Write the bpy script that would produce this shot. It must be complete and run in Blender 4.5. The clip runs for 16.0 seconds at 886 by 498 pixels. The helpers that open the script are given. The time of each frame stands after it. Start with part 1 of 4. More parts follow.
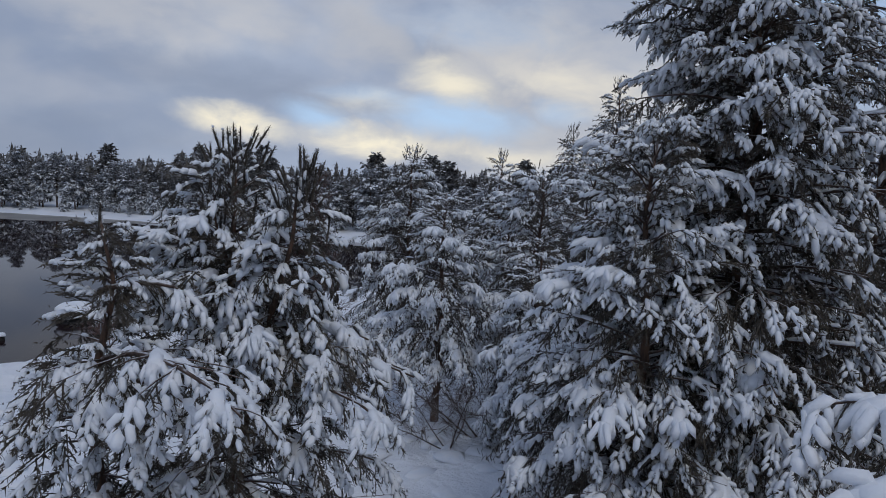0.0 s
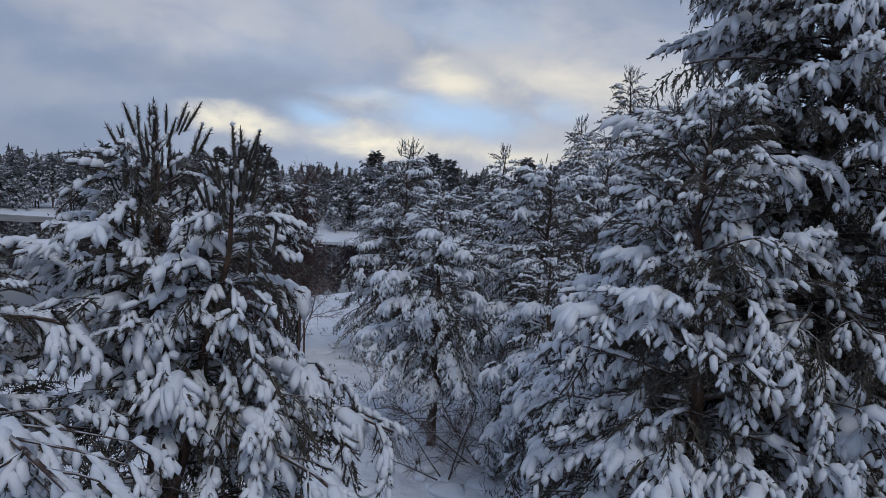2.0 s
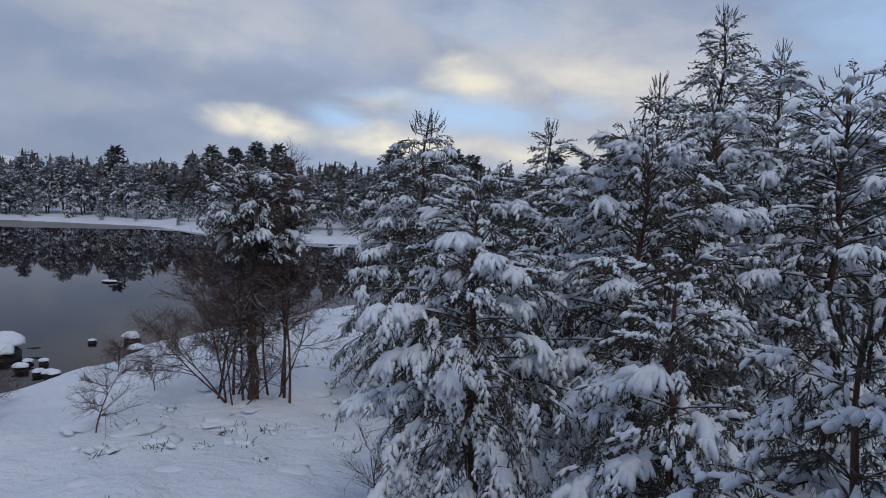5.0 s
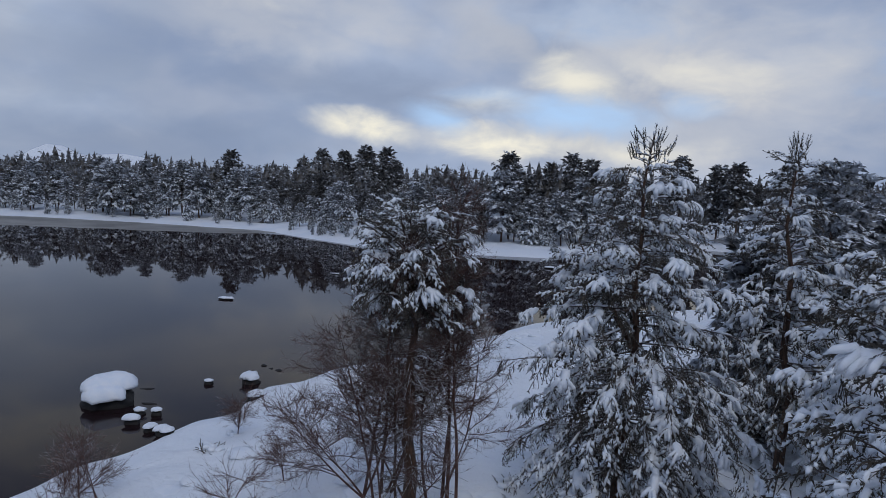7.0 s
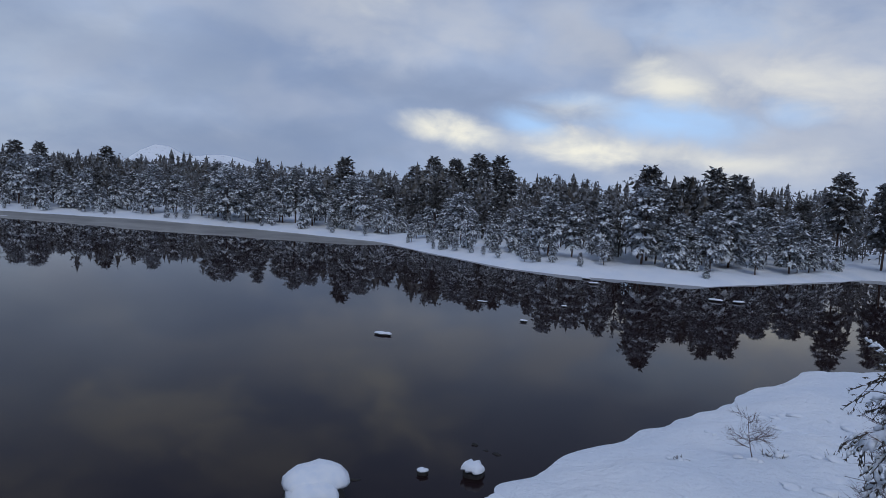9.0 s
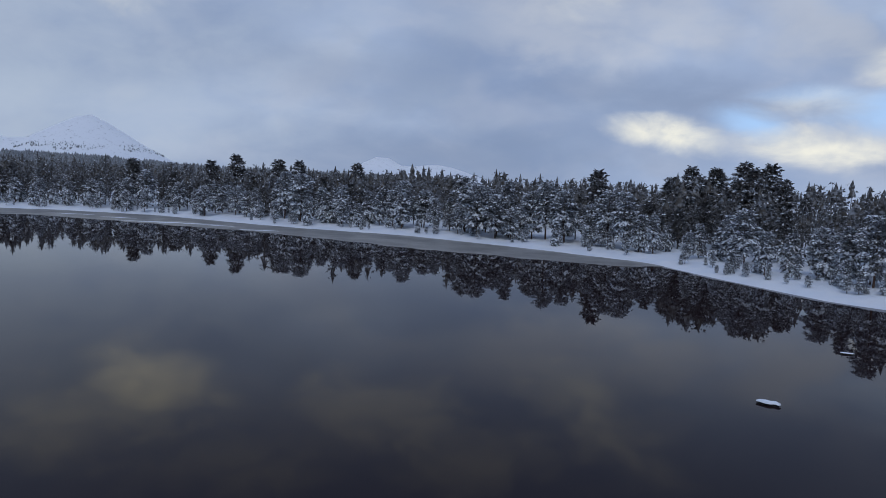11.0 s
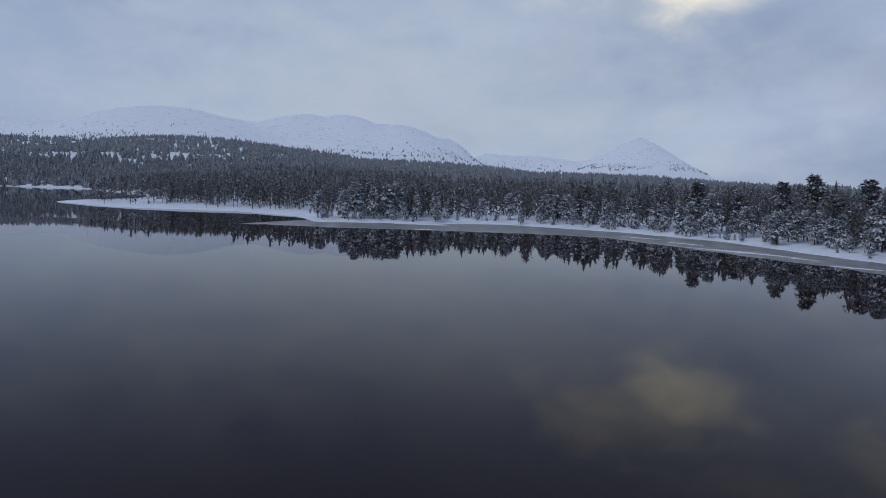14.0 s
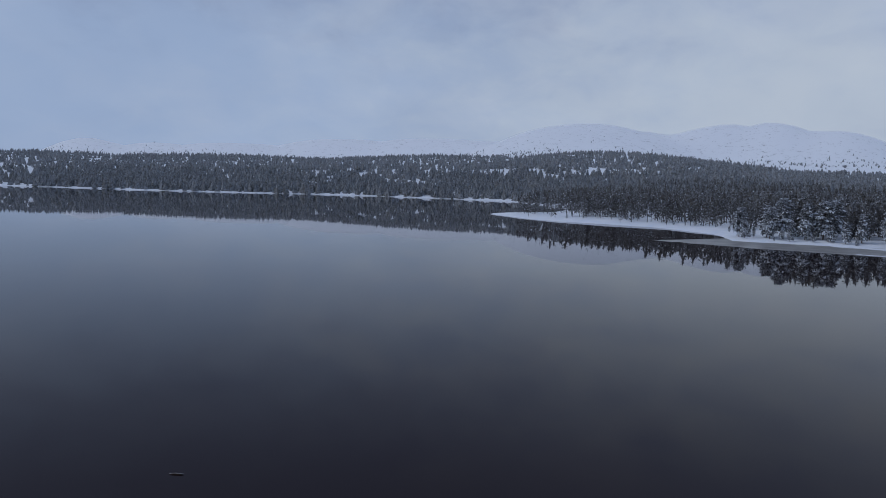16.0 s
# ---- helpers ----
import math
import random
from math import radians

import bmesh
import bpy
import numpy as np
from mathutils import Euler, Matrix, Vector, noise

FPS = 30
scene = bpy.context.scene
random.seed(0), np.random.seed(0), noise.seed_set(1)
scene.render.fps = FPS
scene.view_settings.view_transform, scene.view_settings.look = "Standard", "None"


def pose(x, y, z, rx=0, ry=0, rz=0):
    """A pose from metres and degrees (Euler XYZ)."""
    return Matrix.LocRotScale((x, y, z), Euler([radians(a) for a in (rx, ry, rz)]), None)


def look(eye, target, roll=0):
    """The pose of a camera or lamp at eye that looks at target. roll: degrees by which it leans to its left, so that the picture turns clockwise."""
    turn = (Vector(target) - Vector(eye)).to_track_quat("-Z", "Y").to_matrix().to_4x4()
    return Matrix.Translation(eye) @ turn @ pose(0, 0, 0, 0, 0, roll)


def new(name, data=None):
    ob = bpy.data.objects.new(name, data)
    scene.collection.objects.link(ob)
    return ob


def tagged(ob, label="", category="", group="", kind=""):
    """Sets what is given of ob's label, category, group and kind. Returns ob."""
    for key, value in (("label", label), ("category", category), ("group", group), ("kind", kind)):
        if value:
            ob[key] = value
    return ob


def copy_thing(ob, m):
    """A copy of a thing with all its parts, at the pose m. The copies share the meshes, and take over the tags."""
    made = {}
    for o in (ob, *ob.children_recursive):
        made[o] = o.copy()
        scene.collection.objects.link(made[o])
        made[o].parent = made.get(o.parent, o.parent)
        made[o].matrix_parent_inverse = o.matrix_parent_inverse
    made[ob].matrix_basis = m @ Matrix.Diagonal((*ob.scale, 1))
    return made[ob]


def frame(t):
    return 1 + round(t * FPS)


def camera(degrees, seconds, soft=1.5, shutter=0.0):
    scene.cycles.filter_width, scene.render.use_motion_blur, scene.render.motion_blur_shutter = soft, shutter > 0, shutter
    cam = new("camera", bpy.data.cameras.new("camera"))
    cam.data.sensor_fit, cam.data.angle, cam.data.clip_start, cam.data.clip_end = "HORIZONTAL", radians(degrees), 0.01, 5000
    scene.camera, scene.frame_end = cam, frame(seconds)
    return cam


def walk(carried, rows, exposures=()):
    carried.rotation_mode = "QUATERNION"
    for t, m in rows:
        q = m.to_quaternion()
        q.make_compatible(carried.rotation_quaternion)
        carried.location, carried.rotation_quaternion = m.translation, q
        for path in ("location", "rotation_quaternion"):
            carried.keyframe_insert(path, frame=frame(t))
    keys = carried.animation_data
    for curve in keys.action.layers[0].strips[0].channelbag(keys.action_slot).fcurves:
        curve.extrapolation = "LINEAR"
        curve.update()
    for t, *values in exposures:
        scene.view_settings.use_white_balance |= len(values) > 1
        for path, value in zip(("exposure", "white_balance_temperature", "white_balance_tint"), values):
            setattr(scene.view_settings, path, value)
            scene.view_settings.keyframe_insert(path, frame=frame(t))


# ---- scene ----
cam = camera(64.4, 16.0, soft=0.5)
PATH = [
    (0, (0.375, -0.521, 8.046), (0.012, 1.439, 7.889), 2.7),
    (0.5, (0.362, -0.454, 8.071), (0.001, 1.506, 7.914), 2.7),
    (1, (0.342, -0.082, 8.072), (-0.024, 1.878, 7.915), 2.6),
    (1.5, (0.227, 0.634, 8.055), (-0.137, 2.594, 7.896), 2.6),
    (2, (0.105, 1.644, 8.026), (-0.263, 3.603, 7.866), 2.4),
    (2.5, (0.001, 2.643, 7.981), (-0.367, 4.602, 7.82), 2.4),
    (3, (-0.095, 3.81, 7.925), (-0.467, 5.769, 7.763), 2.2),
    (3.2, (-0.124, 4.285, 7.896), (-0.501, 6.243, 7.737), 1.8),
    (5.3, (-1.834, 9.413, 7.7), (-2.293, 11.352, 7.534), 1.4),
    (5.5, (-2.107, 9.857, 7.775), (-2.606, 11.786, 7.606), 1.4),
    (6, (-3.047, 11.03, 7.988), (-3.644, 12.932, 7.82), 1.6),
    (6.5, (-4.104, 12.213, 8.281), (-4.748, 14.099, 8.112), 1.7),
    (7, (-5.441, 13.439, 8.634), (-6.139, 15.306, 8.463), 1.8),
    (7.5, (-6.874, 14.677, 8.949), (-7.628, 16.522, 8.779), 2.0),
    (8, (-8.924, 15.702, 9.3), (-9.703, 17.536, 9.13), 2.7),
    (8.2, (-9.874, 16.019, 9.37), (-10.661, 17.85, 9.204), 2.9),
    (10.3, (-21.248, 17.759, 10.383), (-22.481, 19.323, 10.208), 2.2),
    (10.5, (-22.409, 17.773, 10.458), (-23.679, 19.308, 10.285), 2.2),
    (11, (-25.419, 17.428, 10.83), (-26.807, 18.857, 10.656), 2.2),
    (11.5, (-28.322, 17.083, 11.089), (-29.848, 18.363, 10.913), 2.3),
    (12, (-31.879, 16.531, 11.33), (-33.576, 17.575, 11.151), 2.2),
    (12.5, (-35.172, 16.155, 11.618), (-36.995, 16.959, 11.438), 1.9),
    (13, (-37.725, 15.872, 11.938), (-39.654, 16.368, 11.758), 1.7),
    (13.5, (-39.195, 16.171, 12.2), (-41.165, 16.47, 12.021), 1.7),
    (14, (-39.937, 16.366, 12.488), (-41.924, 16.501, 12.311), 1.7),
    (14.5, (-40.441, 16.282, 12.768), (-42.431, 16.195, 12.592), 1.8),
    (15, (-41.296, 16.008, 12.951), (-43.251, 15.622, 12.776), 1.8),
    (15.5, (-42.387, 15.531, 13.034), (-44.264, 14.863, 12.858), 2.0),
    (16, (-43.666, 15.08, 13.126), (-45.412, 14.121, 12.952), 1.8),
]
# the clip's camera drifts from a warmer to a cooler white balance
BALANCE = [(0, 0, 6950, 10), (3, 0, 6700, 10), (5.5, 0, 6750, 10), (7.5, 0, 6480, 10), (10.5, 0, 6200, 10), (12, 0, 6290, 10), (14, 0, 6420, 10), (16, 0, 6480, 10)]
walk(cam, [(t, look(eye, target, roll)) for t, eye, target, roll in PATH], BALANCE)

# ---- world, sun ----
world = bpy.data.worlds.new("winter_sky")
scene.world = world
world.use_nodes = True
SUN_AZ, SUN_EL = 212.0, 50.0  # degrees left of +y, degrees up


class Nodes:
    """Short hand for building a node tree."""

    def __init__(self, tree):
        self.tree = tree
        tree.nodes.clear()

    def add(self, kind, **values):
        node = self.tree.nodes.new(kind)
        for key, value in values.items():
            setattr(node, key, value)
        return node

    def put(self, socket, value):
        if isinstance(value, bpy.types.NodeSocket):
            self.tree.links.new(value, socket)
        elif value is not None:
            socket.default_value = value

    def math(self, op, a, b=None, c=None, clamp=False):
        node = self.add("ShaderNodeMath", operation=op, use_clamp=clamp)
        for socket, value in zip(node.inputs, (a, b, c)):
            self.put(socket, value)
        return node.outputs[0]

    def vec(self, op, a, b=None, out=0):
        node = self.add("ShaderNodeVectorMath", operation=op)
        self.put(node.inputs[0], a)
        if op == "SCALE":
            self.put(node.inputs[3], b)
        elif b is not None:
            self.put(node.inputs[1], b)
        return node.outputs[out]

    def noise(self, vector, scale, detail=4.0, rough=0.55, distort=0.0):
        node = self.add("ShaderNodeTexNoise")
        self.put(node.inputs["Vector"], vector)
        for key, value in (("Scale", scale), ("Detail", detail), ("Roughness", rough), ("Distortion", distort)):
            node.inputs[key].default_value = value
        return node.outputs[0]

    def ramp(self, value, low, high, a=0.0, b=1.0):
        node = self.add("ShaderNodeMapRange", interpolation_type="SMOOTHSTEP")
        self.put(node.inputs["Value"], value)
        for key, number in (("From Min", low), ("From Max", high), ("To Min", a), ("To Max", b)):
            node.inputs[key].default_value = number
        return node.outputs["Result"]

    def mix(self, factor, a, b):
        node = self.add("ShaderNodeMix", data_type="RGBA")
        self.put(node.inputs[0], factor)
        self.put(node.inputs[6], (*a, 1) if isinstance(a, tuple) else a)
        self.put(node.inputs[7], (*b, 1) if isinstance(b, tuple) else b)
        return node.outputs[2]


def heading(az, el=0.0):
    a, e = radians(az), radians(el)
    return Vector((-math.sin(a) * math.cos(e), math.cos(a) * math.cos(e), math.sin(e)))


def build_sky():
    n = Nodes(world.node_tree)
    way = n.vec("NORMALIZE", n.add("ShaderNodeTexCoord").outputs["Generated"])
    split = n.add("ShaderNodeSeparateXYZ")
    n.put(split.inputs[0], way)
    up = split.outputs[2]
    # a flat cloud deck seen in perspective
    lift = n.math("ADD", n.math("ABSOLUTE", up), 0.42)
    flat = n.add("ShaderNodeCombineXYZ")
    n.put(flat.inputs[0], n.math("DIVIDE", split.outputs[0], lift))
    n.put(flat.inputs[1], n.math("DIVIDE", split.outputs[1], lift))
    deck = flat.outputs[0]
    big = n.noise(deck, 1.7, 2, 0.4, 0.2)
    fine = n.noise(deck, 4.4, 3, 0.42, 0.3)
    # ragged edges: the spots of the deck are looked up a little aside
    low = n.vec("MULTIPLY", way, (1.0, 1.0, 2.0))
    shred = n.add("ShaderNodeTexNoise")
    n.put(shred.inputs["Vector"], low)
    for key, value in (("Scale", 11.0), ("Detail", 5.0), ("Roughness", 0.55), ("Distortion", 0.3)):
        shred.inputs[key].default_value = value
    torn = n.add("ShaderNodeSeparateColor")
    n.put(torn.inputs[0], shred.outputs["Color"])
    aside, above = n.math("SUBTRACT", torn.outputs[0], 0.5), n.math("SUBTRACT", torn.outputs[1], 0.5)
    wisp = n.noise(low, 6.0, 4, 0.5, 0.4)

    def patch(az, el, wide, tall, ragged=0.5, slant=0.0):
        """A soft ragged spot of the deck. slant: how far it falls, in its own heights, towards the right."""
        c, side = heading(az, el), heading(az - 90)
        a = n.math("DIVIDE", n.vec("DOT_PRODUCT", way, tuple(side), out=1), math.sin(radians(wide)))
        e = n.math("DIVIDE", n.math("SUBTRACT", up, c.z), math.sin(radians(tall * 1.3)))
        if slant:
            e = n.math("ADD", e, n.math("MULTIPLY", a, slant))
        a, e = n.math("ADD", a, n.math("MULTIPLY", aside, ragged * 4.5)), n.math("ADD", e, n.math("MULTIPLY", above, ragged * 6.5))
        r = n.math("SQRT", n.math("ADD", n.math("MULTIPLY", a, a), n.math("MULTIPLY", e, e)))
        inside = n.ramp(r, 0.0, 1.5, 1.0, 0.0)
        return n.math("MULTIPLY", inside, n.ramp(n.vec("DOT_PRODUCT", way, tuple(c), out=1), 0.2, 0.5))

    def most(rows):
        out = None
        for share, *row in rows:
            one = n.math("MULTIPLY", patch(*row), share)
            out = one if out is None else n.math("MAXIMUM", out, one)
        return out

    sky = n.add("ShaderNodeTexSky", sky_type="NISHITA", sun_disc=False)
    sky.sun_elevation, sky.sun_rotation = radians(SUN_EL), radians(-SUN_AZ)
    sky.air_density, sky.dust_density, sky.ozone_density = 1.0, 0.6, 1.6
    blue = n.vec("SCALE", sky.outputs[0], 0.11)
    cloud = n.mix(n.ramp(big, 0.34, 0.68), (0.25, 0.325, 0.49), (0.375, 0.46, 0.63))
    cloud = n.mix(n.math("MULTIPLY", n.ramp(fine, 0.42, 0.74), 0.38), cloud, (0.53, 0.56, 0.64))
    cloud = n.mix(n.ramp(wisp, 0.36, 0.62, 0.3, 0.0), cloud, (0.25, 0.315, 0.46))
    cloud = n.mix(n.ramp(wisp, 0.5, 0.72, 0.0, 0.3), cloud, (0.52, 0.55, 0.62))
    # thin bright veil over the hills to the west, blue-grey higher up
    cloud = n.mix(n.math("MULTIPLY", patch(94, 6, 42, 13, 0.25), 0.8), cloud, (0.455, 0.522, 0.615))
    cloud = n.mix(n.math("MULTIPLY", patch(146, 10, 36, 13, 0.2), 0.8), cloud, (0.29, 0.39, 0.58))
    # darker undersides, and the warm-grey lumps beside them
    dark = most([(0.7, 27, 7.4, 11, 1.5, 0.25, 0.3), (0.75, 44, 2.4, 17, 2.4, 0.2, 0.0), (0.6, 14, 11.0, 6, 1.6, 0.25, 0.4), (0.5, 52, 8.5, 12, 2.2, 0.25, 0.3)])
    cloud = n.mix(dark, cloud, (0.225, 0.29, 0.43))
    pale = most([(0.8, 1, 9.5, 13, 4.0, 0.3, 0.3), (0.6, 4, 4.0, 13, 2.6, 0.3), (0.45, 36, 12.0, 9, 1.6, 0.4, 0.6), (0.5, 28, 13.2, 5, 1.5, 0.4, 0.4), (0.5, 17, 12.2, 4, 2.0, 0.4, 0.4), (0.45, 36, 13.5, 9, 2.2, 0.4, 0.3)])
    cloud = n.mix(pale, cloud, (0.60, 0.615, 0.65))
    # dark patch added above the view to dim what the lake mirrors
    cloud = n.mix(n.math("MULTIPLY", patch(138, 27, 42, 9, 0.2), 0.75), cloud, (0.15, 0.195, 0.33))
    # openings
    gap = most([(1.0, 10.4, 5.9, 6.2, 1.2, 0.28, 0.3), (0.95, 21.2, 5.7, 2.6, 0.9, 0.28, 0.5), (0.5, 16.5, 7.4, 4.5, 0.6, 0.3, 0.4), (0.75, -20, 13.5, 8, 5.5, 0.35), (0.5, 1.5, 6.6, 2.6, 0.7, 0.4), (0.3, 8, 13.6, 7, 1.6, 0.4)])
    color = n.mix(n.math("MULTIPLY", gap, 0.9), cloud, n.mix(0.12, (0.42, 0.64, 0.98), blue))
    # the deck is thicker and darker overhead
    color = n.mix(n.ramp(up, 0.16, 0.48, 0.0, 0.75), color, (0.18, 0.242, 0.40))
    # sunlit edges of the clouds
    glow = most([(1.0, 26.5, 4.6, 4.4, 0.85, 0.36, 0.5), (1.0, 16.0, 3.8, 5.4, 1.05, 0.36, 0.3), (0.3, 21, 4.2, 3.0, 0.7, 0.3), (0.6, 7.5, 3.3, 7.5, 0.8, 0.35), (0.8, 10.6, 8.7, 3.6, 1.25, 0.35, 0.6), (0.45, 1.0, 9.0, 5.5, 1.4, 0.4),
                 (0.35, 17, 6.9, 3.5, 0.8, 0.4), (1.0, 66.8, 15.6, 5.0, 1.9, 0.3, -0.3), (0.5, 71, 17.5, 8, 2.0, 0.5, -0.4), (0.45, 49, 18.5, 7, 2.0, 0.5, -0.3), (0.42, 31, 17.5, 5, 2.2, 0.5, -0.6), (0.36, 40, 21.5, 7, 2.0, 0.5), (0.3, 60, 22, 8, 1.6, 0.5)])
    glow = n.math("MULTIPLY", glow, n.ramp(torn.outputs[2], 0.34, 0.6, 0.5, 1.0))
    color = n.mix(n.math("MULTIPLY", glow, 0.95), color, (0.97, 0.925, 0.77))
    back = n.add("ShaderNodeBackground")
    n.put(back.inputs[0], color)
    back.inputs[1].default_value = 1.0
    n.put(n.add("ShaderNodeOutputWorld").inputs[0], back.outputs[0])


build_sky()
sun = new("sun", bpy.data.lights.new("sun", "SUN"))
sun.data.energy, sun.data.angle, sun.data.color = 0.62, radians(20), (0.97, 0.985, 1.0)
sun.matrix_world = look(heading(SUN_AZ, SUN_EL) * 100, (0, 0, 0))


# ---- materials ----
def material(name, rough=0.6, ior=1.45):
    mat = bpy.data.materials.new(name)
    mat.use_nodes = True
    n = Nodes(mat.node_tree)
    bsdf = n.add("ShaderNodeBsdfPrincipled")
    bsdf.inputs["Roughness"].default_value = rough
    bsdf.inputs["IOR"].default_value = ior
    n.put(n.add("ShaderNodeOutputMaterial").inputs[0], bsdf.outputs[0])
    place = n.add("ShaderNodeTexCoord").outputs["Object"]
    return mat, n, bsdf, place


def bump(n, bsdf, height, strength, distance):
    node = n.add("ShaderNodeBump")
    node.inputs["Strength"].default_value, node.inputs["Distance"].default_value = strength, distance
    n.put(node.inputs["Height"], height)
    n.put(bsdf.inputs["Normal"], node.outputs[0])


def make_snow(name, scale, depth):
    mat, n, bsdf, place = material(name, 0.55, 1.31)
    soft = n.noise(place, scale, 4, 0.55)
    grain = n.noise(place, scale * 14, 3, 0.6)
    tint = n.mix(n.ramp(soft, 0.3, 0.7), (0.80, 0.84, 0.90), (0.90, 0.91, 0.93))
    n.put(bsdf.inputs["Base Color"], tint)
    bump(n, bsdf, n.math("ADD", soft, n.math("MULTIPLY", grain, 0.15)), 0.5, depth)
    return mat


def make_ground():
    """Lying snow, with heather showing through in places near the shore."""
    mat, n, bsdf, place = material("ground_snow", 0.6, 1.31)
    soft = n.noise(place, 1.1, 5, 0.55)
    drift = n.noise(place, 0.22, 3, 0.5)
    grain = n.noise(place, 16.0, 3, 0.6)
    tint = n.mix(n.ramp(drift, 0.3, 0.7), (0.80, 0.84, 0.90), (0.90, 0.91, 0.93))
    far = n.noise(place, 0.035, 6, 0.7)
    scree = n.math("MULTIPLY", n.ramp(far, 0.52, 0.66), n.ramp(n.noise(place, 0.10, 4, 0.65), 0.49, 0.62))
    split = n.add("ShaderNodeSeparateXYZ")
    n.put(split.inputs[0], place)
    # snow painted whiter with height, standing in for brighter light on the hills
    tint = n.mix(n.ramp(split.outputs[2], 60, 140), tint, (0.94, 0.95, 0.965))
    high = n.math("MULTIPLY", n.ramp(split.outputs[2], 60, 140), 0.75)
    tint = n.mix(n.math("MULTIPLY", scree, high), tint, (0.13, 0.12, 0.115))
    n.put(bsdf.inputs["Base Color"], tint)
    smooth = n.ramp(split.outputs[2], 12, 60, 1.0, 0.0)
    bump(n, bsdf, n.math("MULTIPLY", smooth, n.math("ADD", n.math("ADD", soft, n.math("MULTIPLY", n.noise(place, 3.4, 3), 0.9)), n.math("MULTIPLY", grain, 0.12))), 0.75, 0.2)
    return mat


def make_needles(name, dark, light, frost, rime_from=0.42, grain=9.0):
    mat, n, bsdf, place = material(name, 0.55)
    tone = n.mix(n.ramp(n.noise(place, 2.2, 3), 0.35, 0.65), dark, light)
    geo = n.add("ShaderNodeNewGeometry")
    tone = n.mix(n.math("MULTIPLY", geo.outputs["Random Per Island"], 0.45), tone, (0.095, 0.075, 0.042))
    rime = n.math("MULTIPLY", n.ramp(n.noise(place, grain, 4), rime_from, rime_from + 0.28), frost)
    rime = n.math("MULTIPLY", rime, n.ramp(n.noise(place, 0.28, 2), 0.36, 0.62, 0.5, 1.1))
    n.put(bsdf.inputs["Base Color"], n.mix(rime, tone, (0.72, 0.76, 0.82)))
    return mat


def make_bark(name, low, high, rime):
    mat, n, bsdf, place = material(name, 0.85)
    squash = n.vec("MULTIPLY", place, (9.0, 9.0, 2.0))
    plates = n.noise(squash, 2.4, 5, 0.65)
    tone = n.mix(n.ramp(plates, 0.35, 0.65), low, high)
    geo = n.add("ShaderNodeNewGeometry")
    split = n.add("ShaderNodeSeparateXYZ")
    n.put(split.inputs[0], geo.outputs["Normal"])
    lying = n.math("MULTIPLY", n.ramp(split.outputs[2], 0.35, 0.8), n.ramp(n.noise(place, 6.0, 4), 0.35, 0.6))
    n.put(bsdf.inputs["Base Color"], n.mix(n.math("MULTIPLY", lying, rime), tone, (0.84, 0.87, 0.91)))
    bump(n, bsdf, plates, 0.7, 0.02)
    return mat


def make_rock():
    mat, n, bsdf, place = material("wet_rock", 0.7)
    a, b = n.noise(place, 2.2, 6, 0.65), n.noise(place, 14, 4, 0.6)
    n.put(bsdf.inputs["Base Color"], n.mix(n.ramp(a, 0.3, 0.7), (0.008, 0.007, 0.006), (0.034, 0.030, 0.027)))
    bump(n, bsdf, n.math("ADD", a, n.math("MULTIPLY", b, 0.3)), 0.8, 0.08)
    return mat


def make_water():
    mat, n, bsdf, place = material("still_water", 0.02, 1.15)
    deep = n.noise(place, 0.08, 3)
    n.put(bsdf.inputs["Base Color"], n.mix(deep, (0.0165, 0.0098, 0.0105), (0.0215, 0.0130, 0.0140)))
    stretched = n.vec("MULTIPLY", place, (1.0, 1.0, 1.0))
    ripple = n.noise(stretched, 0.9, 3, 0.5)
    calm = n.ramp(n.noise(place, 0.012, 3), 0.4, 0.65, 0.25, 1.0)
    bump(n, bsdf, n.math("MULTIPLY", ripple, calm), 0.04, 0.03)
    return mat


def make_ice():
    mat, n, bsdf, place = material("thin_ice", 0.32, 1.31)
    a = n.noise(n.vec("MULTIPLY", place, (1, 1, 1)), 0.16, 5, 0.6)
    b = n.noise(place, 1.2, 4)
    tone = n.mix(n.ramp(a, 0.32, 0.68), (0.20, 0.19, 0.175), (0.36, 0.34, 0.31))
    n.put(bsdf.inputs["Base Color"], n.mix(n.math("MULTIPLY", n.ramp(b, 0.45, 0.75), 0.3), tone, (0.46, 0.46, 0.45)))
    return mat


SNOW = make_snow("clinging_snow", 5.0, 0.03)
GROUND = make_ground()
CAP = make_snow("snow_cap", 2.5, 0.05)
NEEDLE = make_needles("pine_needles", (0.037, 0.029, 0.022), (0.072, 0.056, 0.042), 0.42, 0.50, 22.0)
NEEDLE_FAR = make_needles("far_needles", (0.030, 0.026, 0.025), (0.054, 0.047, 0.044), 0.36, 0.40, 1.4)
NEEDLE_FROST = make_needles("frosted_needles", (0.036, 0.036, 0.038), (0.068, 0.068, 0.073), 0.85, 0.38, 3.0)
# hillside needles: frost, plus distance haze painted in as a paler base
NEEDLE_HAZE = make_needles("hazed_hill_needles", (0.060, 0.066, 0.067), (0.088, 0.094, 0.094), 0.32, 0.30, 0.5)
BARK = make_bark("pine_bark", (0.055, 0.036, 0.028), (0.15, 0.085, 0.055), 0.4)
TWIG = make_bark("twig_bark", (0.050, 0.032, 0.025), (0.11, 0.068, 0.05), 0.75)
BIRCH = make_bark("bare_twig_bark", (0.07, 0.037, 0.030), (0.15, 0.078, 0.060), 0.4)
HEATHER = make_bark("heather_stems", (0.035, 0.022, 0.016), (0.08, 0.05, 0.03), 0.3)
ROCK, WATER, ICE = make_rock(), make_water(), make_ice()


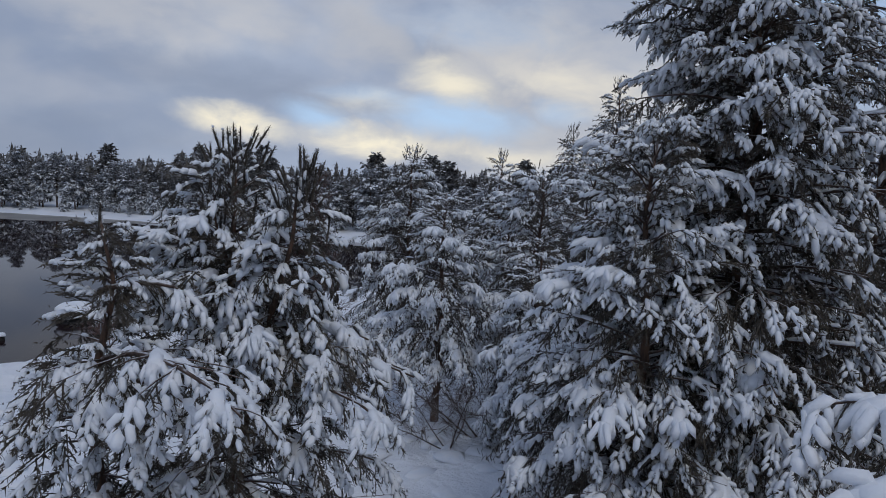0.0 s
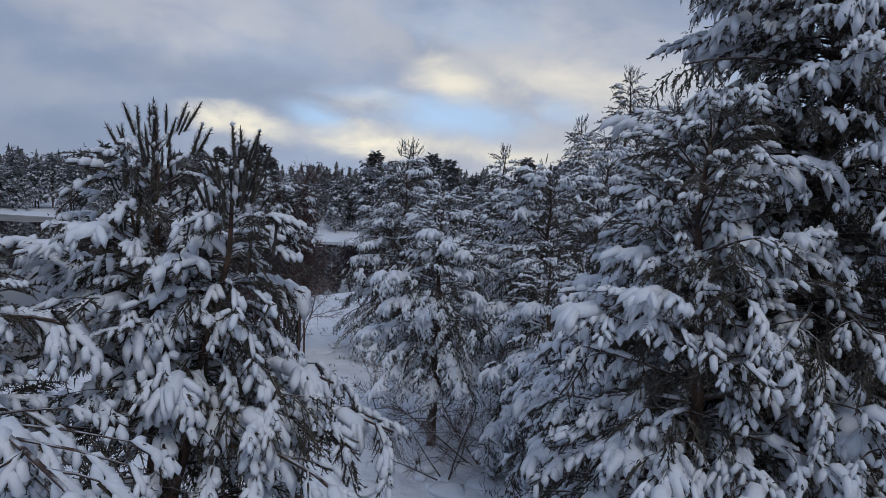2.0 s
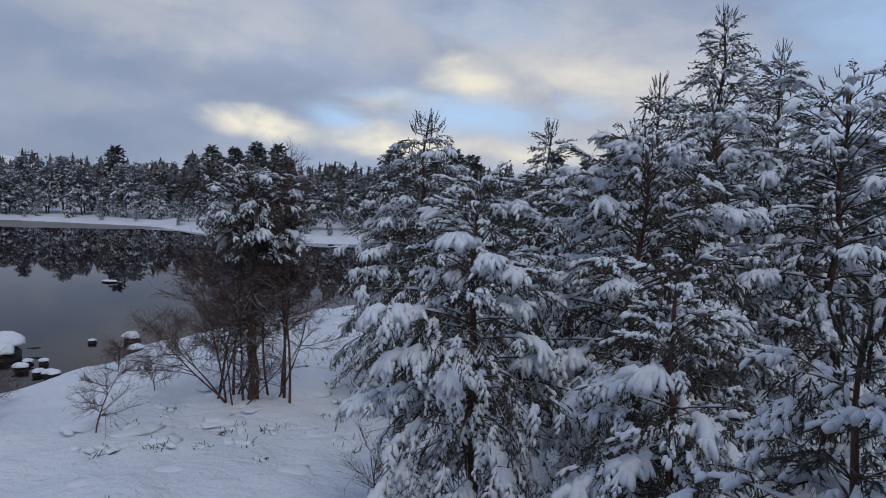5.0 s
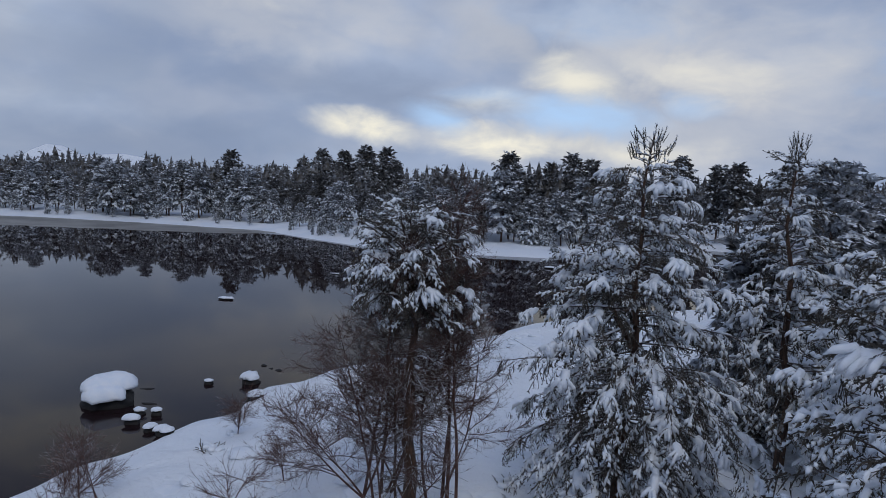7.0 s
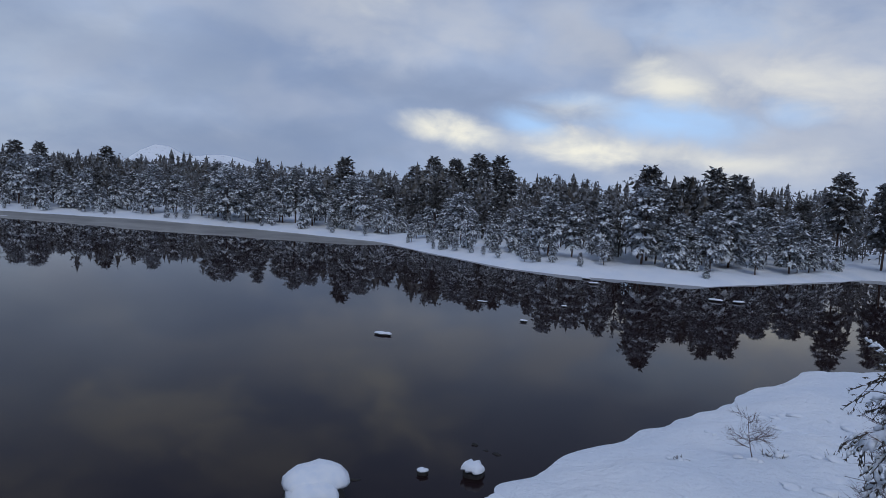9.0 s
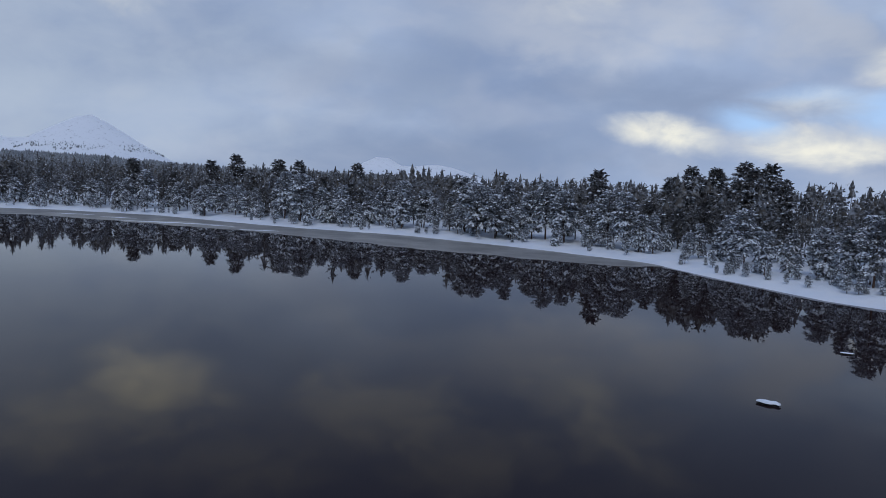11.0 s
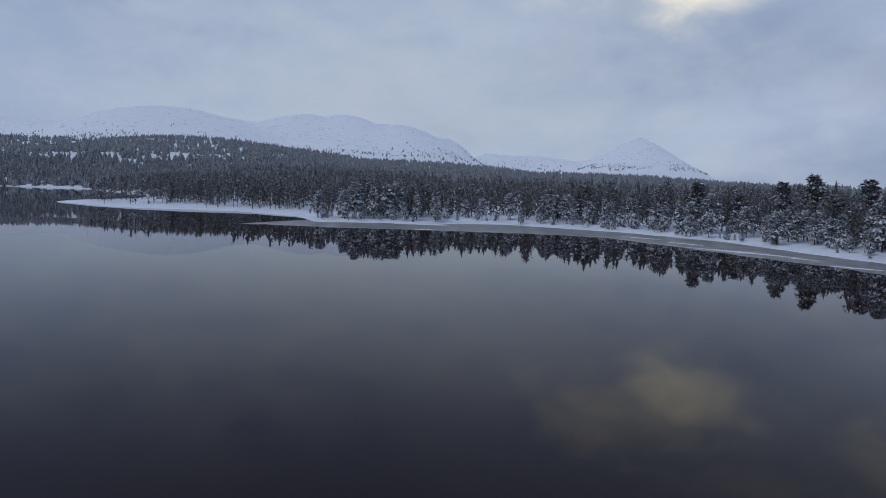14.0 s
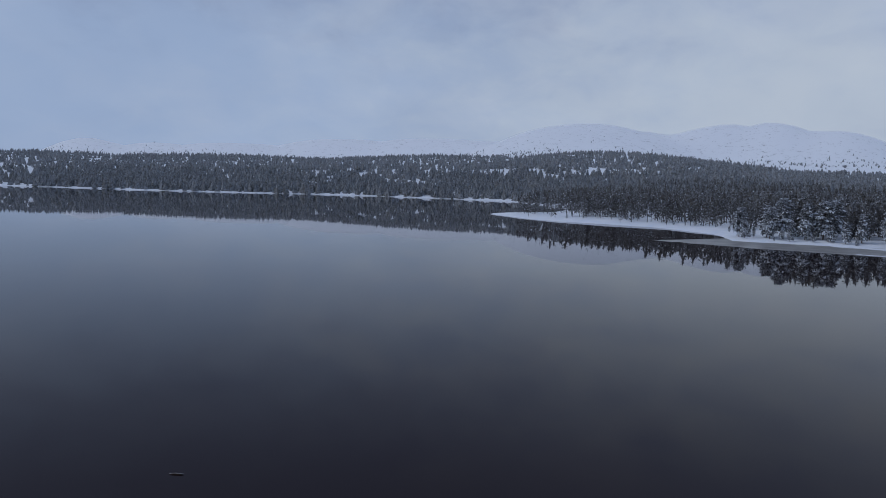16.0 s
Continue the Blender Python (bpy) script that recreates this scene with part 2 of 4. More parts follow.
# ---- geometry helpers ----
class Geo:
    """Triangles gathered from many small pieces."""

    def __init__(self):
        self.v, self.t, self.n = [], [], 0

    def add(self, v, t):
        self.v.append(np.asarray(v, float))
        self.t.append(np.asarray(t, int) + self.n)
        self.n += len(v)

    def spread(self, piece, places, turns, sizes):
        """Copies of one piece, at places, with turns (N x 3 x 3) and sizes."""
        if not len(places):
            return
        v, t = piece
        out = np.einsum("nij,vj->nvi", np.asarray(turns), v) * np.asarray(sizes)[:, None, None] + np.asarray(places)[:, None, :]
        tri = t[None] + (np.arange(len(places)) * len(v))[:, None, None]
        self.add(out.reshape(-1, 3), tri.reshape(-1, 3))

    def arrays(self):
        if not self.v:
            return np.zeros((0, 3)), np.zeros((0, 3), int)
        return np.concatenate(self.v), np.concatenate(self.t)

    def mesh(self, name, mat, smooth=True):
        v, t = self.arrays()
        me = bpy.data.meshes.new(name)
        me.vertices.add(len(v))
        me.vertices.foreach_set("co", v.astype(np.float32).ravel())
        me.loops.add(3 * len(t))
        me.loops.foreach_set("vertex_index", t.astype(np.int32).ravel())
        me.polygons.add(len(t))
        me.polygons.foreach_set("loop_start", np.arange(0, 3 * len(t), 3, dtype=np.int32))
        me.polygons.foreach_set("use_smooth", np.full(len(t), smooth))
        me.materials.append(mat)
        me.update(calc_edges=True)
        return me


def part(name, geo, mat, parent, label="", smooth=True):
    ob = new(name, geo.mesh(name, mat, smooth))
    ob.parent = parent
    return tagged(ob, label)


def merged(*pieces):
    g = Geo()
    for v, t in pieces:
        g.add(v, t)
    return g.arrays()


def placed(piece, move=(0, 0, 0), turn=None, size=1.0):
    v, t = piece
    v = v * size
    if turn is not None:
        v = v @ np.asarray(turn).T
    return v + np.asarray(move, float), t


def rot(rx=0.0, ry=0.0, rz=0.0):
    return np.array(Euler((rx, ry, rz)).to_matrix())


def frames(ways, tilt):
    """Turns whose x axis follows each way, y level but for a tilt, z up."""
    x = ways / np.linalg.norm(ways, axis=1, keepdims=True)
    side = np.cross(np.array([0, 0, 1.0]), x)
    length = np.linalg.norm(side, axis=1, keepdims=True)
    side = np.where(length < 1e-3, np.array([0, 1.0, 0]), side / np.maximum(length, 1e-3))
    z = np.cross(x, side)
    c, s = np.cos(tilt)[:, None], np.sin(tilt)[:, None]
    return np.stack([x, c * side + s * z, c * z - s * side], -1)


def tube(points, radii, sides=5, cap=True):
    p, r = np.asarray(points, float), np.asarray(radii, float)
    n = len(p)
    along = np.gradient(p, axis=0)
    along /= np.maximum(np.linalg.norm(along, axis=1, keepdims=True), 1e-9)
    ref = np.where(np.abs(along[:, 2:3]) > 0.9, np.array([1.0, 0, 0]), np.array([0, 0, 1.0]))
    u = np.cross(along, ref)
    u /= np.linalg.norm(u, axis=1, keepdims=True)
    w = np.cross(along, u)
    a = np.arange(sides) * 2 * np.pi / sides
    v = p[:, None] + r[:, None, None] * (np.cos(a)[None, :, None] * u[:, None] + np.sin(a)[None, :, None] * w[:, None])
    t = []
    for i in range(n - 1):
        for j in range(sides):
            a0, a1 = i * sides + j, i * sides + (j + 1) % sides
            t += [(a0, a1, a1 + sides), (a0, a1 + sides, a0 + sides)]
    v = v.reshape(-1, 3)
    if cap:
        v = np.concatenate([v, p[-1:]])
        t += [((n - 1) * sides + j, (n - 1) * sides + (j + 1) % sides, n * sides) for j in range(sides)]
    return v, np.array(t)


def blob(rng, length, width, thick, rings=4, sides=6, lumps=0.16, sag=0.0):
    """A soft lump of snow along +x, rounded above and flatter below."""
    xs = 0.5 - 0.5 * np.cos(np.linspace(0, np.pi, rings + 2))
    v = [(0, 0, 0)]
    for x in xs[1:-1]:
        r = max(1 - abs(2 * x - 1) ** 3.0, 0.0) ** 0.5
        shift, r = rng.uniform(-0.14, 0.14) * width, r * rng.uniform(1 - 1.3 * lumps, 1 + 0.9 * lumps)
        for j in range(sides):
            a = 2 * math.pi * (j + 0.5) / sides
            k = 1 + rng.uniform(-lumps, lumps)
            z = math.sin(a) * thick * r * k
            v.append((x * length + rng.uniform(-lumps, lumps) * 0.2 * length, math.cos(a) * width * 0.5 * r * k + shift, (z if z > 0 else 0.4 * z) - sag * length * x * x))
    v.append((length * 0.95, rng.uniform(-0.1, 0.1) * width, -0.1 * thick - sag * length))
    t = []
    last = len(v) - 1
    for j in range(sides):
        k = (j + 1) % sides
        t.append((0, 1 + k, 1 + j))
        for i in range(rings - 1):
            a, b = 1 + i * sides, 1 + (i + 1) * sides
            t += [(a + j, a + k, b + k), (a + j, b + k, b + j)]
        t.append((last, 1 + (rings - 1) * sides + j, 1 + (rings - 1) * sides + k))
    return np.array(v), np.array(t)


def brush(rng, length, count, reach, wide, sweep=0.7):
    """Needles round a shoot along +x."""
    x = np.sort(rng.uniform(0.0, 1.0, count)) * length
    a = rng.uniform(0, 2 * np.pi, count)
    radial = np.stack([np.zeros(count), np.cos(a), np.sin(a)], -1)
    way = radial + np.array([sweep, 0, 0]) * rng.uniform(0.6, 1.3, (count, 1))
    way /= np.linalg.norm(way, axis=1, keepdims=True)
    side = np.cross(way, np.array([1.0, 0.3, 0.2]))
    side /= np.linalg.norm(side, axis=1, keepdims=True)
    base = np.stack([x, 0 * x, 0 * x], -1)
    tip = base + way * reach * rng.uniform(0.7, 1.15, (count, 1))
    v = np.stack([base - side * wide * 0.5, base + side * wide * 0.5, tip], 1).reshape(-1, 3)
    return v, np.arange(3 * count).reshape(-1, 3)


def body(length, thick, sides, bow):
    """The dark mass of needles about one shoot along +x, bending down by bow at its end."""
    p = np.array([(-0.02, 0, 0), (0.55, 0, -bow * 0.3), (1.06, 0, -bow * 1.1)]) * length
    return tube(p[[0, 2]] if sides < 4 else p, np.array([1.0, 0.2] if sides < 4 else [0.8, 1.0, 0.15]) * thick, sides, False)


def spray(rng, shoots, rings, sides, needles, wide, bare=0.1):
    """One end of a pine branch, near half a metre: (needles, snow) of a twig with drooping bottle-brush shoots, a finger of snow lying on each."""
    green, white = [], []
    bow, dip0 = rng.uniform(0.15, 0.4), rng.uniform(0.2, 0.6)
    pad = rng.uniform(0.055, 0.09)
    white.append(placed(blob(rng, rng.uniform(0.30, 0.42), pad, pad * rng.uniform(0.45, 0.55), rings, sides, 0.12, bow), (-0.02, 0, 0.012)))
    for i in range(shoots):
        s = 1.0 if i == 0 else (i + rng.uniform(-0.5, 0.5)) / shoots
        side = 0.0 if i == 0 else (1 if i % 2 else -1)
        at = np.array([0.34 * s, side * 0.02, -bow * 0.34 * s * s])
        yaw, dip = side * rng.uniform(0.2, 0.85) + rng.normal(0, 0.1), dip0 + rng.normal(0, 0.15)
        length, fat = rng.uniform(0.12, 0.20), rng.uniform(0.052, 0.088)
        turn = rot(0, 0, yaw) @ rot(0, dip, 0)
        sag = rng.uniform(0.1, 0.45)
        leaf = brush(rng, length * 1.1, needles, 0.06, wide, 0.95)
        leaf[0][:, 2] -= sag * leaf[0][:, 0] ** 2 / length + 0.014
        green.append(placed(leaf, at, turn))
        green.append(placed(body(length, 0.011, 3, sag), at + np.array([0, 0, -0.014]), turn))
        if rng.random() > bare:
            lump = blob(rng, length * rng.uniform(0.8, 1.05), fat, fat * rng.uniform(0.6, 0.9), rings, sides, 0.10, sag)
            white.append(placed(lump, at + np.array([-0.03, 0, 0.010]), turn))
    green.append(brush(rng, 0.36, needles, 0.055, wide, 1.0))
    green.append(placed(body(0.36, 0.012, 3, bow), (0, 0, -0.01)))
    return merged(*green), merged(*white)


def heap(rng, rings=2, sides=8):
    """Snow that has grown together over several shoots: a soft mass with short drooping fingers at its rim."""
    wide = rng.uniform(0.15, 0.23)
    pieces = [placed(blob(rng, rng.uniform(0.28, 0.42), wide, wide * rng.uniform(0.42, 0.55), rings, sides, 0.12, 0.3), (0, 0, 0))]
    for i in range(5):
        yaw = (i - 2) * 0.42 + rng.normal(0, 0.15)
        at = np.array([0.12 + 0.10 * rng.random() + 0.04 * math.cos(yaw), math.sin(yaw) * wide * 0.3, -0.005])
        fat = rng.uniform(0.07, 0.11)
        pieces.append(placed(blob(rng, rng.uniform(0.18, 0.30), fat, fat * 0.65, rings, 5, 0.10, rng.uniform(0.4, 0.9)), at, rot(0, 0, yaw) @ rot(0, rng.uniform(0.1, 0.5), 0)))
    return merged(*pieces)


def clump(rng, count, snow_count, deep=1.0):
    """A tuft of a far tree, about a metre across: (needles, snow) of many small shards in a flattened, uneven cushion, the snow on its upper side."""

    def shards(n, low, high, long, flat):
        a, r = rng.uniform(0, 6.28, n), np.sqrt(rng.random(n)) * 0.42
        at = np.stack([np.cos(a) * r + 0.2, np.sin(a) * r * 0.9, rng.uniform(low * deep if low < 0 else low, high * deep, n) + 0.10 * (1 - (r / 0.42) ** 2) - 0.08 * r], -1)
        way = np.stack([np.cos(a) + 0.4, np.sin(a), rng.normal(0, 0.45, n) * (1 - flat) - 0.15], -1)
        way /= np.linalg.norm(way, axis=1, keepdims=True)
        side = np.cross(way, rng.normal(0, 1, (n, 3)) * (1 - flat) + np.array([0, 0, 1.0]))
        side /= np.linalg.norm(side, axis=1, keepdims=True)
        k = long * rng.uniform(0.7, 1.3, (n, 1))
        return np.stack([at - way * k * 0.5 - side * k * 0.32, at - way * k * 0.3 + side * k * 0.34, at + way * k * 0.6], 1).reshape(-1, 3), np.arange(3 * n).reshape(-1, 3)

    return shards(count, -0.12, 0.06, 0.34, 0.0), shards(snow_count, 0.04, 0.13, 0.32, 0.5)


RNG = np.random.default_rng(11)
SPRAYS = {
    "close": [spray(RNG, 7, 2, 6, 15, 0.0135, h) for h in (0.03, 0.1, 0.05, 0.15, 0.1, 0.0, 0.1, 0.05)],
    "near": [spray(RNG, 7, 2, 5, 9, 0.020, h) for h in (0.03, 0.1, 0.05, 0.15, 0.1, 0.0, 0.1, 0.05)],
    "mid": [spray(RNG, 6, 1, 5, 5, 0.030, h) for h in (0.05, 0.1, 0.2, 0.0, 0.1)],
    "far": [clump(RNG, 11, w) for w in (10, 11, 8)],
}
HEAPS = [heap(RNG) for _ in range(7)]
CANDLE = {
    "close": merged(brush(RNG, 0.34, 120, 0.066, 0.012, 0.8), placed(body(0.36, 0.016, 5, 0.0))),
    "near": merged(brush(RNG, 0.34, 76, 0.066, 0.015, 0.8), placed(body(0.36, 0.016, 5, 0.0))),
    "mid": merged(brush(RNG, 0.36, 34, 0.066, 0.022, 0.9), placed(body(0.38, 0.014, 3, 0.0))),
    "far": brush(RNG, 0.4, 5, 0.07, 0.05, 1.6),
}
# snow lying along the upper side and on the tip of an upright shoot
DABS = [merged(placed(blob(RNG, a, w, 0.032, 2, 5, 0.12), (x, 0, 0.02)), placed(blob(RNG, 0.06, 0.05, 0.03, 1, 5, 0.2), (0.33, 0, 0.0))) for a, w, x in ((0.16, 0.06, 0.02), (0.12, 0.055, 0.14), (0.20, 0.062, 0.05))]
# the open lane between the trees, kept free of branches: x, y, z
LANE = np.array([(0.4, -0.6, 8.0), (-0.1, 4.0, 7.9), (-1.0, 7.0, 7.75), (-1.9, 9.5, 7.7), (-3.1, 11.0, 8.0), (-5.5, 13.4, 8.6), (-9.9, 16.0, 9.4), (-21.0, 17.8, 10.4)])


def lane_distance(p):
    p = np.asarray(p, float)
    best = np.full(len(p), 1e9)
    for a, b in zip(LANE[:-1], LANE[1:]):
        s = np.clip(((p - a) @ (b - a)) / ((b - a) @ (b - a)), 0, 1)
        best = np.minimum(best, np.linalg.norm(p - a - s[:, None] * (b - a), axis=1))
    return best


class Bough:
    """One branch with its twigs, and where its shoots sit."""

    def __init__(self):
        self.wood, self.at, self.way, self.size, self.bare, self.line, self.weight, self.lod = Geo(), [], [], [], [], None, 0.0, ""


class Tree:
    """Gathers the wood, needles and snow of one pine, in its own place about its foot."""

    def __init__(self, seed, lod, foot=(0, 0, 0)):
        self.rng, self.lod, self.foot = np.random.default_rng(seed), lod, np.asarray(foot, float)
        self.trunk, self.dead, self.boughs, self.tips, self.heaps = Geo(), Geo(), [], [], 1.6

    def branch(self, start, az, rise, length, droop, load, size, gap, thick, u):
        rng, b = self.rng, Bough()
        b.lod = self.lod
        if self.lod in ("close", "near"):
            near = LANE[np.argmin(np.linalg.norm(LANE[:, :2] - self.foot[:2], axis=1)), :2] - self.foot[:2]
            if (near[0] * math.cos(az) + near[1] * math.sin(az)) / np.linalg.norm(near) < (-0.5 if self.foot[0] > 2 else -0.1):
                b.lod, gap, size = ("near", gap * 1.4, size * 1.2) if self.lod == "close" else ("mid", gap * 1.5, size * 1.25)
            elif start[2] < 3.0 and self.foot[1] < 16:
                b.lod, gap, size = "mid", gap * 1.75, size * 1.3
        n, far = 6, self.lod == "far"
        if not far:
            gap, size = gap * (1.1 if self.lod != "mid" else 1.2), size * (1.06 if self.lod != "mid" else 1.1)
        p, pts = np.array(start, float), [np.array(start, float)]
        for i in range(n):
            el = rise - droop * ((i + 1) / n) ** 1.3
            d = np.array([math.cos(az) * math.cos(el), math.sin(az) * math.cos(el), math.sin(el)])
            az += rng.normal(0, 0.08)
            p = p + d * length / n
            pts.append(p)
        pts = np.array(pts)
        if not far and lane_distance(pts + self.foot).min() < 0.5:
            length *= 0.5
            pts = pts[:4]
            if lane_distance(pts + self.foot).min() < 0.5:
                return
        m = len(pts)
        if far:
            b.wood.add(*tube(pts[[0, m - 1]], [thick, thick * 0.3], 3, False))
        else:
            b.wood.add(*tube(pts, np.linspace(thick, thick * 0.3, m), 5 if self.lod != "mid" else 4))
            b.line = (pts, thick)
        young, sag = u > 0.66, (rng.uniform(0.1, 0.75) if u < 0.36 else rng.uniform(-0.3, 0.45))
        load = min(1.0, load * rng.uniform(0.5, 1.15))
        b.weight = 0.0 if young else load

        def shoot(at, way, k):
            if young and not far and rng.random() < 0.28:
                return
            if young and not far:
                # the young top bears single upright shoots
                self.tips.append((at, way * rng.uniform(0.15, 0.5) + np.array([0, 0, rng.uniform(0.6, 1.0)]), rng.uniform(0.6, 0.95)))
                return
            else:
                low = way + np.array([0, 0, -sag + rng.normal(0, 0.12)])
            low[:2] += rng.normal(0, 0.15, 2)
            b.at.append(at), b.way.append(low), b.size.append(size * rng.uniform(0.7, 1.2)), b.bare.append(rng.random() > k)

        s, flip = rng.uniform(0.06, 0.22), 1
        while s < 1.0:
            f = s * (m - 1)
            i = min(int(f), m - 2)
            at = pts[i] + (pts[i + 1] - pts[i]) * (f - i)
            way = pts[i + 1] - pts[i]
            way = way / np.linalg.norm(way)
            reach = (0.18 + 0.40 * length * (1 - s) ** 0.8) * rng.uniform(0.5, 1.15)
            flip = -flip
            turn = flip * rng.uniform(0.6, 1.05)
            out = np.array([way[0] * math.cos(turn) - way[1] * math.sin(turn), way[0] * math.sin(turn) + way[1] * math.cos(turn), way[2] * 0.7 - rng.uniform(0.0, 0.25)])
            out /= np.linalg.norm(out)
            if not far and reach > 0.25:
                b.wood.add(*tube([at, at + out * reach * 0.5 + (0, 0, 0.02), at + out * reach], [thick * 0.4, thick * 0.3, thick * 0.15], 3, False))
            k = 0.0
            while k < reach:
                shoot(at + out * (reach - k) * 0.9, out, load * (1.0 if s > 0.42 else 0.58))
                k += gap * 1.15
            s += gap / max(length, 0.3)
        shoot(pts[-1] - (pts[-1] - pts[-2]) * 0.5, (pts[-1] - pts[-2]) / np.linalg.norm(pts[-1] - pts[-2]), load)
        if young and not far:
            self.tips.append((pts[-1] - (0, 0, 0.05), (pts[-1] - pts[-2]) * 0.8 / np.linalg.norm(pts[-1] - pts[-2]) + (0, 0, 1.0), rng.uniform(0.55, 0.95)))
        self.boughs.append(b)

    def stem(self, base, top, crown_from, radius, thick, step, per, profile, rise, droop, load, size, gap, leader=5, sides=8, thin=0.25, dead=0, fade=0.3, adult=0.66):
        """A trunk with whorls of branches from the height crown_from up."""
        rng = self.rng
        base, top = np.array(base, float), np.array(top, float)
        n = 9 if self.lod != "far" else 4
        s = np.linspace(0, 1, n)
        bend = rng.normal(0, 0.012, (n, 2)) * np.linalg.norm(top - base)
        bend[0] = bend[-1] = 0
        pts = base + (top - base) * s[:, None]
        pts[:, :2] += bend
        self.trunk.add(*tube(pts, thick * (1 - (1 - thin * 0.4) * s), sides))
        spot = lambda z: np.array([np.interp(z, pts[:, 2], pts[:, k]) for k in range(2)] + [z])  # noqa: E731
        z, turn = crown_from, rng.uniform(0, 6)
        high = top[2] - crown_from
        while z < top[2] - 0.15:
            u = (z - crown_from) / high
            count = max(3, int(round(per * (1 - 0.3 * u) + rng.normal(0, 0.6))))
            for j in range(count):
                az = turn + j * 2 * math.pi / count + rng.normal(0, 0.22)
                length = radius * profile(u) * rng.uniform(0.6, 1.18)
                if length < 0.12:
                    continue
                self.branch(spot(z + rng.normal(0, 0.06)), az, rise(u) + rng.normal(0, 0.12), length, droop * rng.uniform(0.6, 1.3) * (1 - 0.55 * u), load * (1 - fade * u), size * (1 - 0.32 * u), gap, max(0.008, thick * 0.19 * (0.35 + profile(u) * 0.6)), u * 0.66 / adult)
            turn += 0.9 + rng.normal(0, 0.2)
            z += step * (1 - 0.5 * u) * rng.uniform(0.85, 1.15)
        for j in range(leader):
            a, r = rng.uniform(0, 6.28), (0 if j == 0 else rng.uniform(0.05, 0.2 + 0.012 * leader))
            self.tips.append((top + np.array([r * math.cos(a), r * math.sin(a), -0.3 - 2.4 * r + rng.uniform(-0.1, 0.12)]), np.array([0.35 * r * math.cos(a), 0.35 * r * math.sin(a), 1.0]), rng.uniform(0.85, 1.2)))
        for j in range(dead):
            z = rng.uniform(base[2] + 0.5, crown_from + 0.35 * high)
            az, length = rng.uniform(0, 6.28), radius * rng.uniform(0.3, 0.8)
            p = spot(z)
            way = np.array([math.cos(az), math.sin(az), rng.uniform(-0.35, 0.15)])
            mid = p + way * length * 0.5 + rng.normal(0, 0.05, 3)
            self.dead.add(*tube([p, mid, p + way * length + (0, 0, -0.1)], [0.016, 0.010, 0.004], 3, False))
            for _ in range(3):
                w2 = way + rng.normal(0, 0.5, 3)
                self.dead.add(*tube([mid, mid + w2 * length * 0.22, mid + w2 * length * 0.4], [0.008, 0.006, 0.004], 3, False))

    def cover(self, boughs):
        """Needles and snow of some boughs."""
        rng, green, white = self.rng, Geo(), Geo()
        at, way, size, bare = self.rows(boughs)
        if len(at):
            if self.lod != "far":
                keep = lane_distance(at + self.foot + way * 0.25) > 0.62
                at, way, size, bare = at[keep], way[keep], size[keep], bare[keep]
            turns = frames(way, rng.normal(0, 0.2, len(at))) if len(at) else np.zeros((0, 3, 3))
            kinds = SPRAYS[boughs[0].lod]
            pick = rng.integers(0, len(kinds), len(at))
            for k, (leaf, snow) in enumerate(kinds):
                m = pick == k
                green.spread(leaf, at[m], turns[m], size[m])
                m &= ~bare
                white.spread(snow, at[m], turns[m], size[m])
        for b in boughs:
            if b.line:
                pts, thick = b.line
                long = np.linalg.norm(pts[-1] - pts[0])
                if b.weight > 0.7 and long > 0.7 and (b.lod != "mid" or self.lod == "mid"):
                    # snow heaped higher on the loaded outer part
                    for _ in range(int(self.heaps * long * max(1.0, b.weight) + rng.random())):
                        f = rng.uniform(0.45, 0.98) * (len(pts) - 1)
                        i = min(int(f), len(pts) - 2)
                        at = pts[i] + (pts[i + 1] - pts[i]) * (f - i)
                        way = pts[i + 1] - pts[i]
                        way = way / np.linalg.norm(way)
                        turn = rng.normal(0, 0.4)
                        way = np.array([way[0] * math.cos(turn) - way[1] * math.sin(turn), way[0] * math.sin(turn) + way[1] * math.cos(turn), way[2]])
                        at = at + (0, 0, 0.02)
                        if lane_distance((at + self.foot + way * 0.3)[None])[0] > 0.8:
                            white.add(*placed(HEAPS[rng.integers(0, 7)], at, frames(way[None] - (0, 0, 0.15), rng.normal(0, 0.2, 1))[0], rng.uniform(0.75, 1.3)))
                for i in range(1, len(pts) - 2):
                    if rng.random() < 0.3:
                        d = pts[i + 1] - pts[i]
                        white.add(*placed(blob(rng, np.linalg.norm(d) * 1.25, thick * 1.7 + 0.015, thick * 0.9 + 0.02, 3, 6), pts[i] + (0, 0, thick * 0.7), frames(d[None], np.zeros(1))[0]))
        return green, white

    def rows(self, boughs):
        at, way, size = (np.array(rows) for rows in ([x for b in boughs for x in b.at], [x for b in boughs for x in b.way], [x for b in boughs for x in b.size]))
        return at, way, size, np.array([x for b in boughs for x in b.bare], bool)

    def build(self, name, label, group, needle=NEEDLE):
        ob = tagged(new(name), label, "tree", group)
        ob.location = self.foot
        part("trunk", self.trunk, BARK, ob, "red-brown flaking pine bark")
        candles, dabs = Geo(), Geo()
        if self.tips:
            p, d, s = (np.array([tip[k] for tip in self.tips]) for k in range(3))
            keep = lane_distance(p + self.foot) > 0.8
            p, d, s = p[keep], d[keep], s[keep]
            turns = frames(d + self.rng.normal(0, 0.06, d.shape), np.zeros(len(p)))
            candles.spread(CANDLE[self.lod], p, turns, s)
            if self.lod != "far":
                which = self.rng.integers(0, 7, len(p))
                for k in range(3):
                    m = which == k
                    dabs.spread(DABS[k], p[m], turns[m], s[m])
